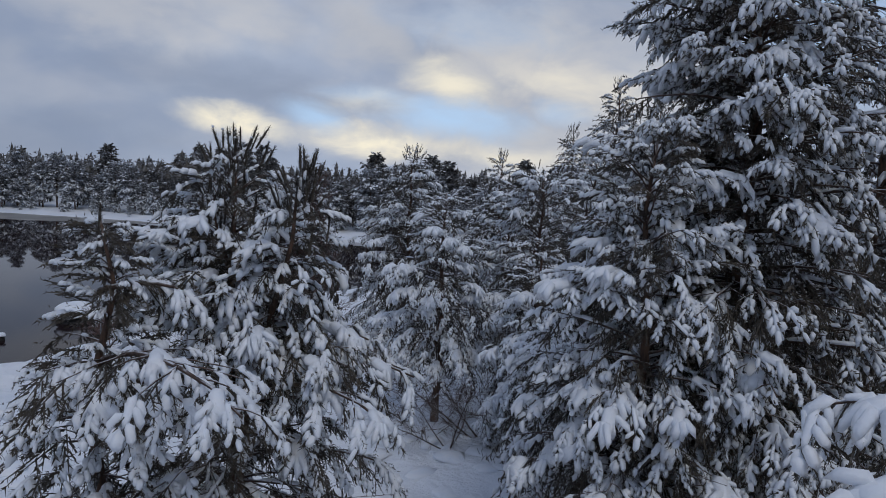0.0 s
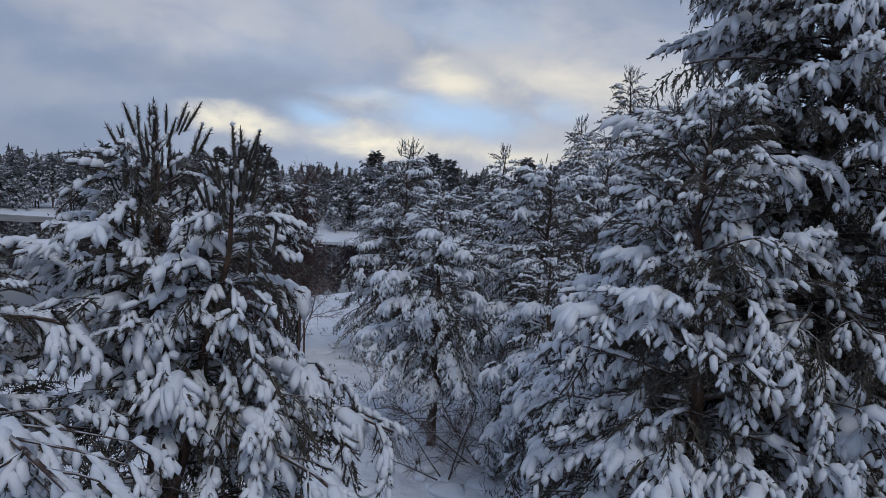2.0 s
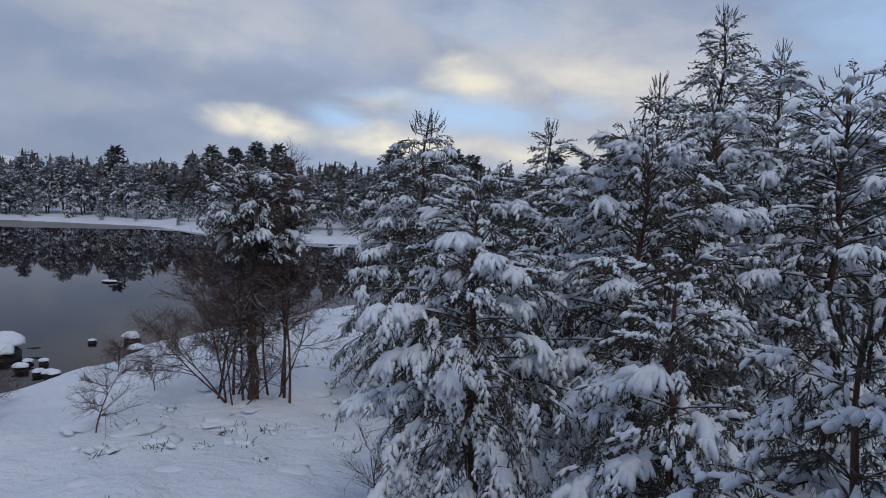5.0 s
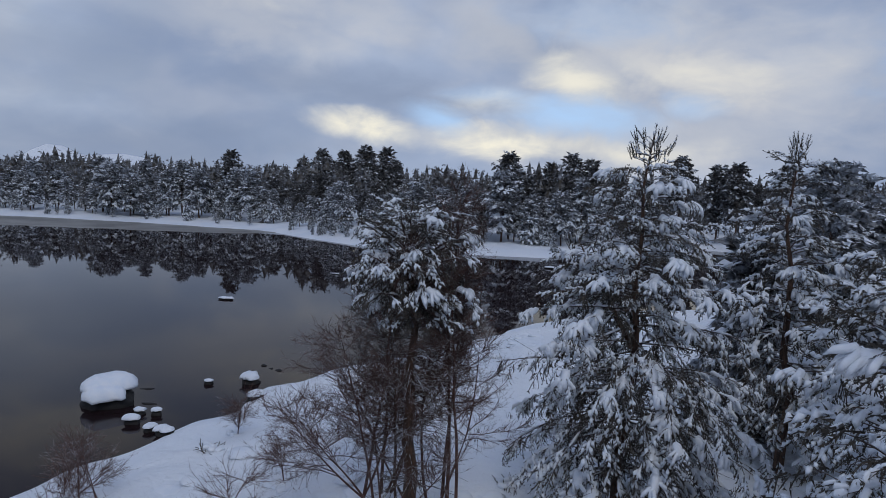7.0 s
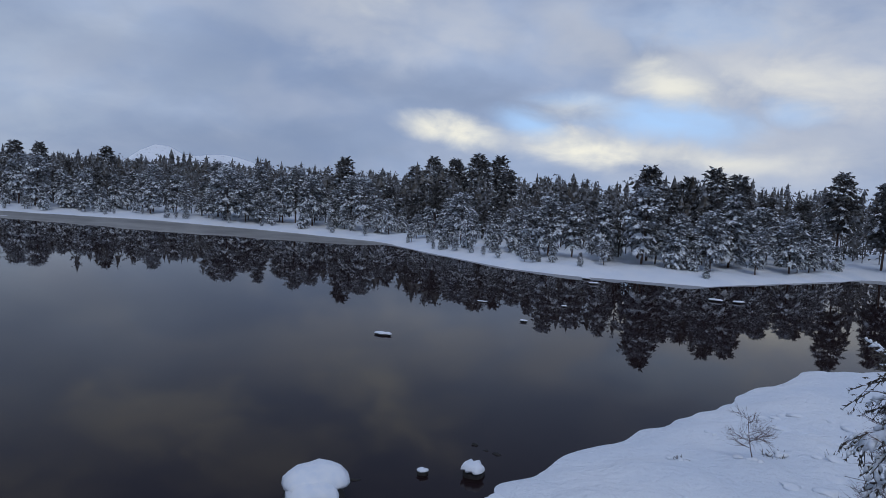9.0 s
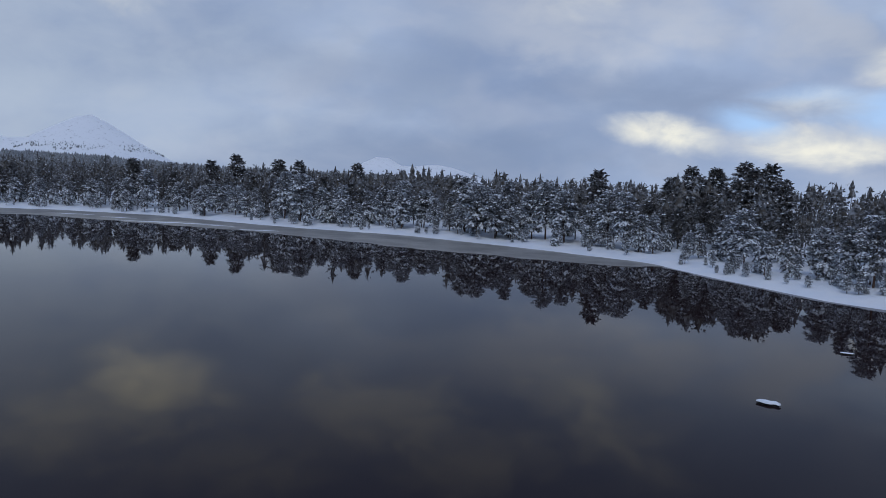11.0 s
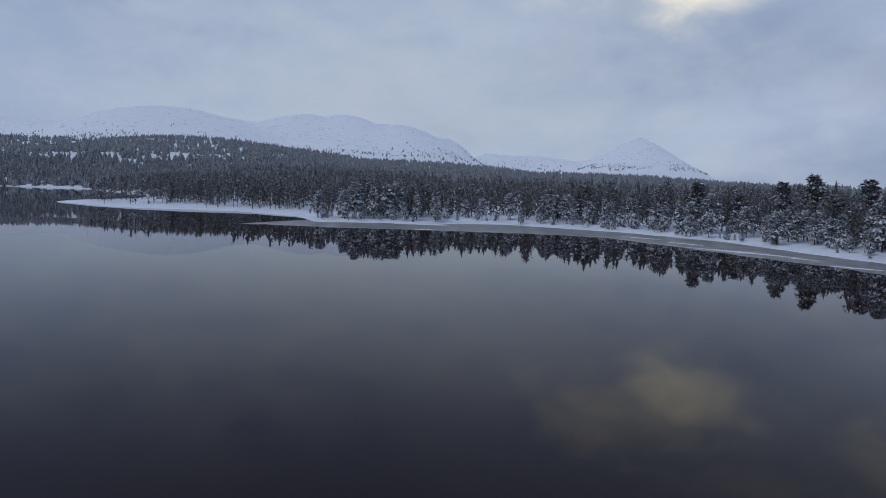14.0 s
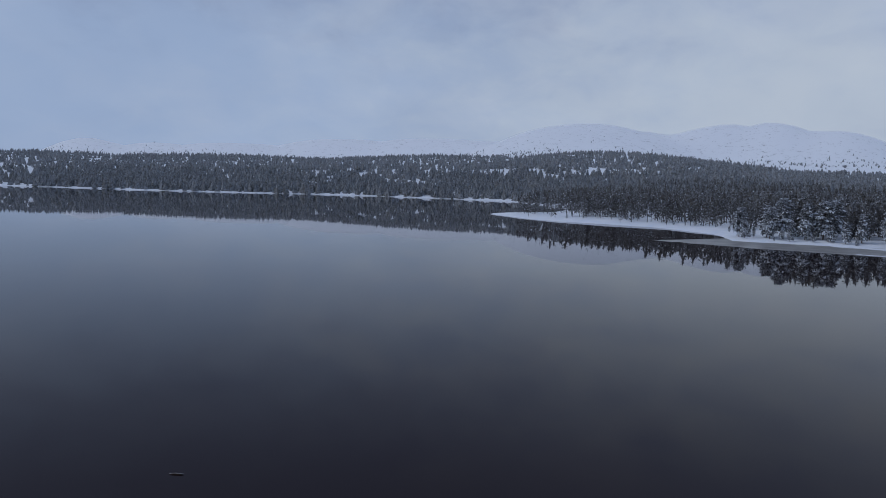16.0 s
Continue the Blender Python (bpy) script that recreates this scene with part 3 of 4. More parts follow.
        if self.lod in ("close", "near"):
            for b in self.boughs:
                green, white = self.cover([b])
                bough = part("bough", b.wood, TWIG, ob)
                if green.n:
                    tagged(part("foliage", green, needle, bough, smooth=False), kind="stuff")
                if white.n:
                    tagged(part("snow_load", white, SNOW, bough), kind="stuff")
            if candles.n:
                tagged(part("leading_shoot", candles, needle, ob, "upright dark green shoots dabbed with snow", smooth=False), kind="stuff")
                tagged(part("snow_load", dabs, SNOW, ob), kind="stuff")
            if self.dead.n:
                tagged(part("dead_wood", self.dead, TWIG, ob, "dry bare inner twigs"), kind="stuff")
            return ob
        green, white = self.cover(self.boughs)
        wood = Geo()
        for g in [b.wood for b in self.boughs] + [self.dead]:
            if g.n:
                wood.add(*g.arrays())
        if candles.n:
            green.add(*candles.arrays())
            if dabs.n:
                white.add(*dabs.arrays())
        tagged(part("branch_wood", wood, TWIG, ob, "thin brown branches dusted with snow"), kind="stuff")
        tagged(part("crown", green, needle, ob, "dark green needles", smooth=False), kind="stuff")
        tagged(part("snow_load", white, SNOW, ob, "thick soft clumps of fresh snow"), kind="stuff")
        return ob


cone = lambda u: (1 - u) ** 0.85 * (0.62 + 0.38 * min(1, u / 0.18)) + 0.05  # noqa: E731
slim = lambda u: (1 - u) ** 0.55 * (0.7 + 0.3 * min(1, u / 0.2)) + 0.04  # noqa: E731
dome = lambda u: (0.55 + 0.45 * min(1, u / 0.3)) * math.sqrt(max(0.02, 1 - u**2.2))  # noqa: E731


# ---- land and water ----
# the lake's outline: x, y
LAKE = np.array([(-22.6, 27), (-22.2, 31), (-21.7, 34), (-22.4, 38), (-21.6, 41.5), (-19.5, 47), (-17.5, 51), (-15.8, 57), (-13.5, 63.5), (-9, 67), (4, 72),
                 (24, 96), (20, 128), (-5.5, 134), (-16, 117), (-24, 104), (-40, 100.5), (-48, 101.5), (-64, 110.5), (-80, 121), (-107, 123), (-139, 122), (-165, 112),
                 (-197, 106), (-220, 103), (-250, 86), (-278, 54), (-270, 18), (-267, -10), (-300, -19), (-328, -46), (-338, -98), (-384, -146), (-425, -128), (-560, -160),
                 (-775, -310), (-745, -515), (-575, -620), (-495, -800), (-100, -900), (60, -300), (-6, -40), (-21, -4), (-24, 14)], float)


def shore_distance(p, ring=LAKE):
    """Distance to the outline: above 0 on land, below 0 in the lake."""
    p = np.asarray(p, float)[:, :2]
    best, inside = np.full(len(p), 1e18), np.zeros(len(p), bool)
    for a, b in zip(ring, np.roll(ring, -1, 0)):
        d = b - a
        s = np.clip(((p - a) @ d) / (d @ d), 0, 1)
        best = np.minimum(best, ((p - a - s[:, None] * d) ** 2).sum(1))
        cross = (a[1] > p[:, 1]) != (b[1] > p[:, 1])
        inside ^= cross & (p[:, 0] < (b[0] - a[0]) * (p[:, 1] - a[1]) / (b[1] - a[1] + 1e-12) + a[0])
    return np.sqrt(best) * np.where(inside, -1, 1)


# hills: heading left of +y, distance, height, half width across, half width in depth
HILLS = [(108, 3500, 262, 400, 800), (98, 3800, 262, 300, 700), (94, 3700, 258, 260, 700), (90, 3500, 236, 260, 600), (103, 3900, 262, 400, 700), (71.0, 4300, 322, 255, 560), (79, 4500, 205, 380, 500),
         (119, 4400, 258, 560, 700), (126.5, 4500, 232, 500, 700), (135, 4500, 195, 500, 700), (140.5, 4500, 178, 300, 600), (145.5, 4500, 205, 230, 500), (113.2, 3600, 190, 200, 600), (86.3, 3600, 205, 150, 500), (82.6, 4400, 200, 170, 500), (49.5, 4600, 185, 150, 300), (45, 4600, 145, 260, 300),
         (105, 1900, 88, 300, 650), (118, 2100, 80, 420, 700), (90, 1700, 50, 330, 500), (133, 2100, 66, 450, 650), (148, 2000, 54, 400, 600), (74, 1600, 34, 300, 500), (60, 1300, 18, 400, 500)]
HUB = np.array([-25.0, 18.0])


def wave(p, scale, seed=0.0):
    """Cheap smooth unevenness, about -1 to 1."""
    x, y = p[:, 0] / scale + seed, p[:, 1] / scale - seed
    return (np.sin(x * 1.7 + 1.3 * np.sin(y * 0.9)) + np.sin(y * 2.1 + 1.7 * np.sin(x * 1.1 + 0.5)) + np.sin((x + y) * 3.3 + 2 * np.sin(x - y)) * 0.5) / 2.5


def land(p):
    p = np.asarray(p, float)[:, :2]
    sd = shore_distance(p) + 0.45 * wave(p, 1.7) * np.clip(1.2 - np.linalg.norm(p - (-20, 34), axis=1) / 60, 0.15, 1)
    z = np.where(sd > 0, 0.95 * (1 - np.exp(-np.maximum(sd, 0) / 2.8)) + 0.012 * np.minimum(np.maximum(sd, 0), 60), np.maximum(0.28 * sd, -2.5))
    near = np.clip(sd / 2.0, 0, 1)
    z += near * (0.12 * wave(p, 1.1, 3) + 0.09 * wave(p, 0.6, 7) * (0.5 + 0.5 * wave(p, 4.0, 2)) + 0.14 * wave(p, 3.7, 1))
    r, az = np.linalg.norm(p - HUB, axis=1), np.degrees(np.arctan2(-(p[:, 0] - HUB[0]), p[:, 1] - HUB[1]))
    up = np.zeros(len(p))
    for a, dist, tall, wide, deep in HILLS:
        side = np.sin(np.radians(az - a)) * r
        ahead = np.cos(np.radians(az - a)) * r - dist
        ahead = np.where(ahead < 0, ahead, 0)
        far = np.sqrt((side / wide) ** 2 + (ahead / deep) ** 2)
        shape = np.exp(-0.5 * far**2) if a != 71.0 else np.maximum(0, 1 - 0.42 * far) * np.exp(-0.06 * far**2)
        up = np.maximum(up, tall * shape * np.where(np.cos(np.radians(az - a)) > 0, 1, 0)) + 0.18 * np.minimum(up, tall * shape)
    rough = 1 + 0.05 * wave(p, 420, 2) + 0.03 * wave(p, 230, 5)
    return z + np.where(sd > 4, up * rough * np.clip((sd - 4) / 200, 0, 1), 0)


def build_ground():
    centre = np.array([-15.0, 30.0])
    radii = np.concatenate([np.arange(0.35, 42, 0.5), 42 * 1.042 ** np.arange(0, 116)])
    radii = radii[radii < 4850]
    count = 360
    a = np.arange(count) * 2 * np.pi / count
    xy = centre + radii[:, None, None] * np.stack([np.cos(a), np.sin(a)], -1)[None]
    xy = np.concatenate([centre[None], xy.reshape(-1, 2)])
    v = np.column_stack([xy, land(xy)])
    rings = len(radii)
    i, j = np.meshgrid(np.arange(rings - 1), np.arange(count), indexing="ij")
    p, q = 1 + i * count + j, 1 + i * count + (j + 1) % count
    t = np.concatenate([np.stack([p, p + count, q + count], -1).reshape(-1, 3), np.stack([p, q + count, q], -1).reshape(-1, 3), np.stack([np.zeros(count, int), 1 + np.arange(count), 1 + (np.arange(count) + 1) % count], -1)])
    g = Geo()
    g.add(v, t)
    ob = new("ground", g.mesh("ground", GROUND))
    return tagged(ob, "snow-covered shore rising to white hills", "ground", kind="structure")


build_ground()

g = Geo()
g.add([(-1500, -1500, 0), (600, -1500, 0), (600, 400, 0), (-1500, 400, 0)], [(0, 1, 2), (0, 2, 3)])
tagged(new("water", g.mesh("water", WATER)), "dark still lake water mirroring the sky", "lake", kind="structure")


def sheet(name, edge, lift, thick, mat, label, kind=""):
    """A thin slab with a given outline."""
    bm = bmesh.new()
    top = bm.faces.new([bm.verts.new((x, y, lift)) for x, y in edge])
    if top.normal.z < 0:
        top.normal_flip()
    out = bmesh.ops.extrude_face_region(bm, geom=[top])
    bmesh.ops.translate(bm, verts=[e for e in out["geom"] if isinstance(e, bmesh.types.BMVert)], vec=(0, 0, -thick))
    bmesh.ops.triangulate(bm, faces=bm.faces[:])
    bmesh.ops.recalc_face_normals(bm, faces=bm.faces[:])
    me = bpy.data.meshes.new(name)
    bm.to_mesh(me)
    bm.free()
    me.materials.append(mat)
    return tagged(new(name, me), label, "ice", kind=kind)


def fringe(line, rng, amount, step=2.5):
    """A polyline made finer and uneven."""
    out = []
    for a, b in zip(line[:-1], line[1:]):
        a, b = np.array(a, float), np.array(b, float)
        n = max(1, int(np.linalg.norm(b - a) / step))
        out += [a + (b - a) * k / n + (rng.normal(0, amount, 2) if k else 0) for k in range(n)]
    return out + [np.array(line[-1], float)]


def build_ice():
    rng = np.random.default_rng(4)
    outer = [(-76, 118.5), (-80, 111.5), (-94, 106.5), (-116, 102), (-146, 98), (-160, 95.5), (-177, 89), (-205, 80), (-226, 72), (-234, 54), (-238, 30), (-240, 2), (-248, -29)]
    inner = [(-262, -22), (-280, -13), (-276, 18), (-284, 54), (-256, 90), (-224, 108), (-197, 111), (-165, 117), (-139, 127), (-107, 128), (-80, 126)]
    sheet("ice_sheet", fringe(outer, rng, 0.5) + fringe(inner, rng, 0.1, 20), 0.03, 0.05, ICE, "thin grey-brown ice along the snowy shore", "structure")
    for x, y, long, wide, turn in [(-190, 91, 11, 1.6, 35), (-160, 99, 4, 0.9, 40), (-268, 27, 9, 3.0, 85), (-241, 24, 3.5, 1.2, 80), (-176, 98, 3, 0.8, 30), (-210, 88, 4, 1.0, 35), (-228, 83, 5, 1.0, 40)]:
        a = np.arange(18) * 2 * np.pi / 18
        c, s = math.cos(radians(turn)), math.sin(radians(turn))
        k = 1 + 0.35 * rng.uniform(-1, 1, 18)
        px, py = np.cos(a) * long * k, np.sin(a) * wide * k
        tagged(sheet("snow_patch", np.column_stack([x + c * px - s * py, y + s * px + c * py]), 0.07, 0.035, CAP, "flat patch of white snow lying on the ice"), category="snow patch", group="snow patches on the ice")


build_ice()


# ---- boulders in the shallows ----
def stone(rng, sx, sy, sz, rings=5, sides=9):
    v, t = blob(rng, 1.0, 1.0, 0.5, rings, sides, 0.2)
    v = v - (0.5, 0, 0)
    v[:, 2] = np.where(v[:, 2] < 0, v[:, 2] * 2.2, v[:, 2])
    v *= (sx, sy, sz * 2)
    return v, t


def build_boulder(x, y, sx, sy, sz, turn, snow, seed, label):
    rng = np.random.default_rng(seed)
    ob = tagged(new("boulder"), label, "rock", "boulders in the lake shallows")
    ob.location, ob.rotation_euler = (x, y, 0), (0, 0, radians(turn))
    g = Geo()
    g.add(*placed(stone(rng, sx, sy, sz), (0, 0, -0.03)))
    part("rock", g, ROCK, ob)
    if snow:
        g = Geo()
        # a big boulder holds two shelves of snow, one behind and above the other
        shelves = [(1.06, 0.92, 0.04, 0.1, 0.16), (0.8, 0.8, -0.06, -0.24, -0.06)] if sx > 1.5 else [(1.06, 1.06, 0, 0, 0.02)]
        for wx, wy, ox, oy, oz in shelves:
            v, t = blob(rng, 1.0, 1.0, 0.5, 8, 16, 0.05)
            v = v - (0.5, 0, 0)
            v[:, 2] = np.where(v[:, 2] < 0, v[:, 2] * 0.5, v[:, 2])
            g.add(v * (sx * wx, sy * wy, snow * 2) + np.array((ox * sx, oy * sy, sz * (0.78 if sx > 1.5 else 0.66) + oz)), t)
        part("snow_cap", g, CAP, ob, "smooth rounded cap of snow")
    return ob


ROCKS = [(-26.75, 33.9, 2.0, 2.0, 0.52, 45, 0.5), (-24.1, 32.4, 0.6, 0.45, 0.26, 20, 0.17), (-24.6, 33.3, 0.42, 0.34, 0.22, 0, 0.12), (-24.0, 33.5, 0.4, 0.32, 0.24, 40, 0.12),
         (-23.0, 32.1, 0.5, 0.38, 0.2, 70, 0.12), (-22.3, 32.0, 0.68, 0.5, 0.24, 10, 0.17), (-25.0, 37.6, 0.38, 0.34, 0.18, 0, 0.08), (-23.5, 38.5, 0.78, 0.7, 0.34, 0, 0.26), (-26.7, 35.9, 0.6, 0.22, 0.08, 30, 0),
         (-25.2, 34.4, 0.7, 0.25, 0.09, 15, 0), (-24.7, 41.2, 0.3, 0.22, 0.1, 0, 0), (-23.6, 40.8, 0.4, 0.25, 0.08, 0, 0), (-24.1, 40.9, 0.25, 0.18, 0.07, 0, 0), (-21.9, 36.6, 0.7, 0.5, 0.3, 80, 0.2), (-26.5, 28.4, 0.6, 0.45, 0.3, 50, 0.18),
         (-38.3, 56.0, 1.2, 0.6, 0.12, 10, 0.12), (-32.7, 67.1, 0.6, 0.4, 0.14, 0, 0.09), (-39.1, 73.6, 0.9, 0.4, 0.10, 20, 0.04), (-37.0, 98.8, 1.0, 0.6, 0.18, 0, 0.12), (-35.0, 94.9, 1.1, 0.6, 0.18, 30, 0.12),
         (-32.5, 76.5, 0.5, 0.35, 0.12, 0, 0.08), (-21.7, 91.8, 1.4, 0.7, 0.18, 0, 0.14), (-19.6, 92.2, 1.1, 0.6, 0.18, 20, 0.13)]
for k, row in enumerate(ROCKS):
    build_boulder(*row, 50 + k, "dark wet boulder under a thick cap of snow" if row[6] > 0.22 else "small dark rock with a little snow in the water" if row[6] else "low dark wet stone at the water surface")

g = Geo()
g.add(*tube([(-0.5, 0, 0.02), (-0.1, 0.03, 0.07), (0.3, 0, 0.06), (0.55, 0.05, 0.10)], [0.05, 0.08, 0.07, 0.03], 7))
log = tagged(new("driftwood", g.mesh("driftwood", HEATHER)), "short dark log floating on the still lake", "log")
log.location, log.rotation_euler, log.scale = (-64.7, -9.7, 0), (0, 0, 2.0), (0.62, 0.62, 0.5)


# ---- pines on the near shore ----
def foot(x, y, sink=0.06):
    return np.array([x, y, float(land(np.array([[x, y]]))[0]) - sink])


def pine(seed, x, y, top, radius, lod="near", crown=0.14, shape=cone, thick=None, lean=(0, 0), step=0.42, per=5.5, rise=(-0.15, 0.85), droop=0.55, load=0.9, size=1.0, gap=0.30, leader=5, extra=(), arms=(), dead=30, heaps=1.6, adult=0.94, fade=0.3,
         label="young pine loaded with thick fresh snow", group="snowy pines on the near shore"):
    """A pine whose tip stands at the height top over the lake. extra: more leaders, as offsets and heights; arms: where long loaded boughs end."""
    f = foot(x, y)
    tree = Tree(seed, lod, f)
    high, tree.heaps = top - f[2], heaps
    thick = thick or 0.055 + 0.011 * high
    up = lambda u: rise[0] + (rise[1] - rise[0]) * u  # noqa: E731
    tree.stem((0, 0, 0), (lean[0], lean[1], high), high * crown, radius, thick, step, per, shape, up, droop, load, size, gap, leader, 9 if lod != "mid" else 6, dead=dead, adult=adult, fade=fade)
    for dx, dy, tip, part_radius in extra:
        low = high * 0.45
        tree.stem((lean[0] * 0.45, lean[1] * 0.45, low), (dx, dy, tip - f[2]), low + (tip - f[2] - low) * 0.45, part_radius, thick * 0.55, step * 0.8, per - 1, shape, up, droop, load, size * 0.95, gap, leader, 6)
    for ax, ay, az in arms:
        dx, dy, dz = ax - f[0], ay - f[1], az - f[2]
        reach = math.hypot(dx, dy)
        tree.branch((0, 0, dz - 0.1 * reach), math.atan2(dy, dx), 0.42, reach * 1.02, 0.75, 0.9, size, gap, thick * 0.3, 0.3)
        tree.boughs[-1].weight = 0.8
    return tree.build("pine_tree", label, group)


pine(1, -3.7, 7.9, 8.6, 2.5, "close", crown=0.2, lean=(-0.25, 0), step=0.36, per=6.5, gap=0.25, leader=9, size=0.98, load=0.75, fade=-0.3, heaps=1.5, adult=0.9, extra=[(0.9, -0.45, 8.35, 0.75), (-0.62, 0.2, 8.1, 0.6)],
     arms=[(-2.75, 8.6, 7.0), (-2.1, 7.9, 6.25), (-1.5, 8.1, 5.85), (-1.7, 6.9, 5.6)], label="young pine with several upright leaders, sagging under snow")
pine(19, -4.7, 6.3, 7.65, 1.2, "close", crown=0.2, shape=cone, step=0.34, per=7, gap=0.26, leader=3, heaps=1.2, load=0.78, adult=0.97, arms=[(-3.9, 5.2, 6.0), (-2.2, 4.9, 6.3), (-3.75, 6.5, 6.9), (-3.1, 5.9, 5.9)], label="young pine with drooping snow-covered boughs")
pine(2, 2.6, 9.9, 14.4, 2.6, crown=0.16, shape=slim, thick=0.18, step=0.30, per=8.5, rise=(-0.15, 0.75), load=0.78, fade=-0.35, size=1.0, gap=0.25, leader=3, dead=80, heaps=0.9, adult=0.97, label="tall broad pine with red bark and snow on every branch")
pine(3, 1.35, 8.8, 8.9, 2.0, "close", crown=0.2, shape=slim, step=0.36, per=6.5, load=1.1, size=1.0, gap=0.25, leader=0, adult=1.2, heaps=1.5, label="bushy pine with heavy bowed snowy boughs")
pine(20, 5.3, 12.2, 12.6, 2.3, "mid", crown=0.2, step=0.42, per=7, size=1.4, gap=0.44, load=1.05, heaps=2.0, label="tall snowy pine standing close behind the broad one")
pine(4, 1.3, 11.9, 8.2, 2.3, crown=0.15, step=0.36, per=6, load=1.0, size=1.0, gap=0.25, heaps=3.5, label="young pine bowed by heavy snow beside the tall pine")
pine(5, -3.45, 20.0, 8.05, 2.5, crown=0.34, lean=(0.05, 0), step=0.38, per=6, rise=(-0.2, 0.9), gap=0.26, load=1.15, heaps=3.6, label="slender young pine under snow in the clearing")
pine(6, -0.4, 18.4, 7.0, 2.1, crown=0.18, step=0.40, per=6, size=1.05, gap=0.27, load=1.1, heaps=4.5, label="small pine bent under rounded masses of snow")
pine(7, 0.6, 14.8, 6.75, 2.1, "close", crown=0.28, step=0.40, per=6, size=1.1, gap=0.28, load=1.05, heaps=4.5, label="small pine bent under rounded masses of snow")
pine(8, 3.3, 4.6, 6.6, 0.8, "close", crown=0.4, step=0.36, per=6, size=1.0, gap=0.26, load=1.1, heaps=1.6, leader=2, arms=[(2.25, 5.1, 6.7), (2.2, 4.35, 6.3), (2.5, 4.0, 5.95)], label="small pine bent under rounded masses of snow")
pine(9, -0.7, 21.9, 8.75, 2.4, "near", shape=dome, crown=0.18, step=0.40, per=6, size=1.1, gap=0.29, load=1.15, heaps=4.2, label="bushy pine with heavy bowed snowy boughs")

# a leaning pine and a pine in a bare thicket, out on the point
pine(10, -7.1, 30.3, 9.95, 3.7, "mid", crown=0.12, shape=cone, lean=(0.45, -0.5), step=0.38, per=7, size=1.12, gap=0.34, load=1.0, leader=9, heaps=2.0, rise=(-0.15, 0.45), adult=0.9, extra=[(-1.3, 0.3, 7.6, 1.6)], label="open pine with a tall tip at the edge of the clearing")
pine(11, -11.6, 28.1, 7.9, 1.75, "mid", crown=0.66, shape=dome, thick=0.17, lean=(-0.1, 0), step=0.24, per=7, rise=(0.35, 0.9), droop=0.35, size=1.0, gap=0.23, load=0.9, leader=3, dead=150, adult=0.95, label="dark-trunked pine with a snowy rounded crown above a thicket")
WOOD = [(12, -3.25, 34.2, 10.1, 2.1, cone), (13, 1.9, 31.5, 13.3, 2.4, cone), (14, 0.1, 30.6, 11.1, 2.1, cone), (15, 3.9, 33.0, 12.4, 2.3, cone), (16, 3.6, 25.5, 10.2, 2.6, dome), (17, 1.0, 26.3, 9.9, 2.4, dome), (18, -2.2, 27.0, 7.6, 2.1, dome)]
for seed, x, y, top, radius, shape in WOOD:
    pine(seed, x, y, top, radius, "mid", crown=0.2, shape=shape, step=0.48, per=6, size=1.5, gap=0.52, load=1.15, leader=5, dead=10, heaps=2.2, label="tall pointed pine white with snow" if shape is cone else "rounded pine heavy with snow")


# ---- farther pines: a few kinds, then copies ----
def far_kind(seed, high, radius, crown, shape, load, size, per, step, label, group, needle=NEEDLE_FAR):
    tree = Tree(seed, "far")
    up = lambda u: -0.1 + 0.8 * u  # noqa: E731
    tree.stem((0, 0, 0), (0.1, 0, high), high * crown, radius, 0.05 + 0.011 * high, step, per, shape, up, 0.4, load, size, 0.9, 3, 5, fade=0.1)
    return tree.build("pine_tree", label, group, needle)


snowy_kinds = [far_kind(100 + k, h, r, c, shape, 1.0, 1.5, 5.5, 0.6, "pale frosted pine standing on the snowy shore", "pines along the far shore", NEEDLE_FROST) for k, (h, r, c, shape) in enumerate([(7.5, 1.5, 0.22, slim), (9.0, 2.0, 0.3, dome), (6.0, 1.3, 0.15, slim), (8.0, 2.2, 0.26, dome)])]
dark_kinds = [far_kind(120 + k, h, r, c, dome, 0.35, 2.0, 6.5, 0.75, "tall dark green pine lightly dusted with snow", "pines along the far shore") for k, (h, r, c) in enumerate([(15, 2.6, 0.42), (13, 2.4, 0.35), (16, 2.9, 0.48)])]
spire_kinds = [far_kind(140 + k, h, r, 0.2, slim, 0.4, 1.8, 5.2, 0.75, "dark pointed pine with snow on its boughs", "pines along the far shore") for k, (h, r) in enumerate([(13, 2.2), (11, 1.9)])]


def set_tree(kind, x, y, size, turn, used):
    m = Matrix.Translation(foot(x, y, 0.1)) @ Matrix.Rotation(turn, 4, "Z") @ Matrix.Scale(size, 4)
    if kind in used:
        copy_thing(kind, m)
    else:
        kind.matrix_basis = m
        used.add(kind)


def scatter(rng, count, low, high, gap, test, tries=40):
    """Random places in a box, at least gap apart."""
    out = []
    for _ in range(count * tries):
        p = rng.uniform(low, high)
        if all((p[0] - q[0]) ** 2 + (p[1] - q[1]) ** 2 > gap * gap for q in out) and test(p):
            out.append(p)
            if len(out) == count:
                break
    return out


SEEDLINGS = [(-64.2, 112.8), (-65.8, 113.6), (-62.3, 114.7), (-47.5, 105.6), (-45.7, 106.1), (-67.9, 117), (-69.8, 119), (-52, 107), (-58, 111), (-86, 124.5), (-112, 126), (-150, 121), (-176, 112.5), (-232, 102), (-226, 104.5), (-244, 95), (-205, 108), (-262, 78), (-284, 48), (-279, 20), (-275, 2), (-305, -14), (-335, -40), (-345, -88)]


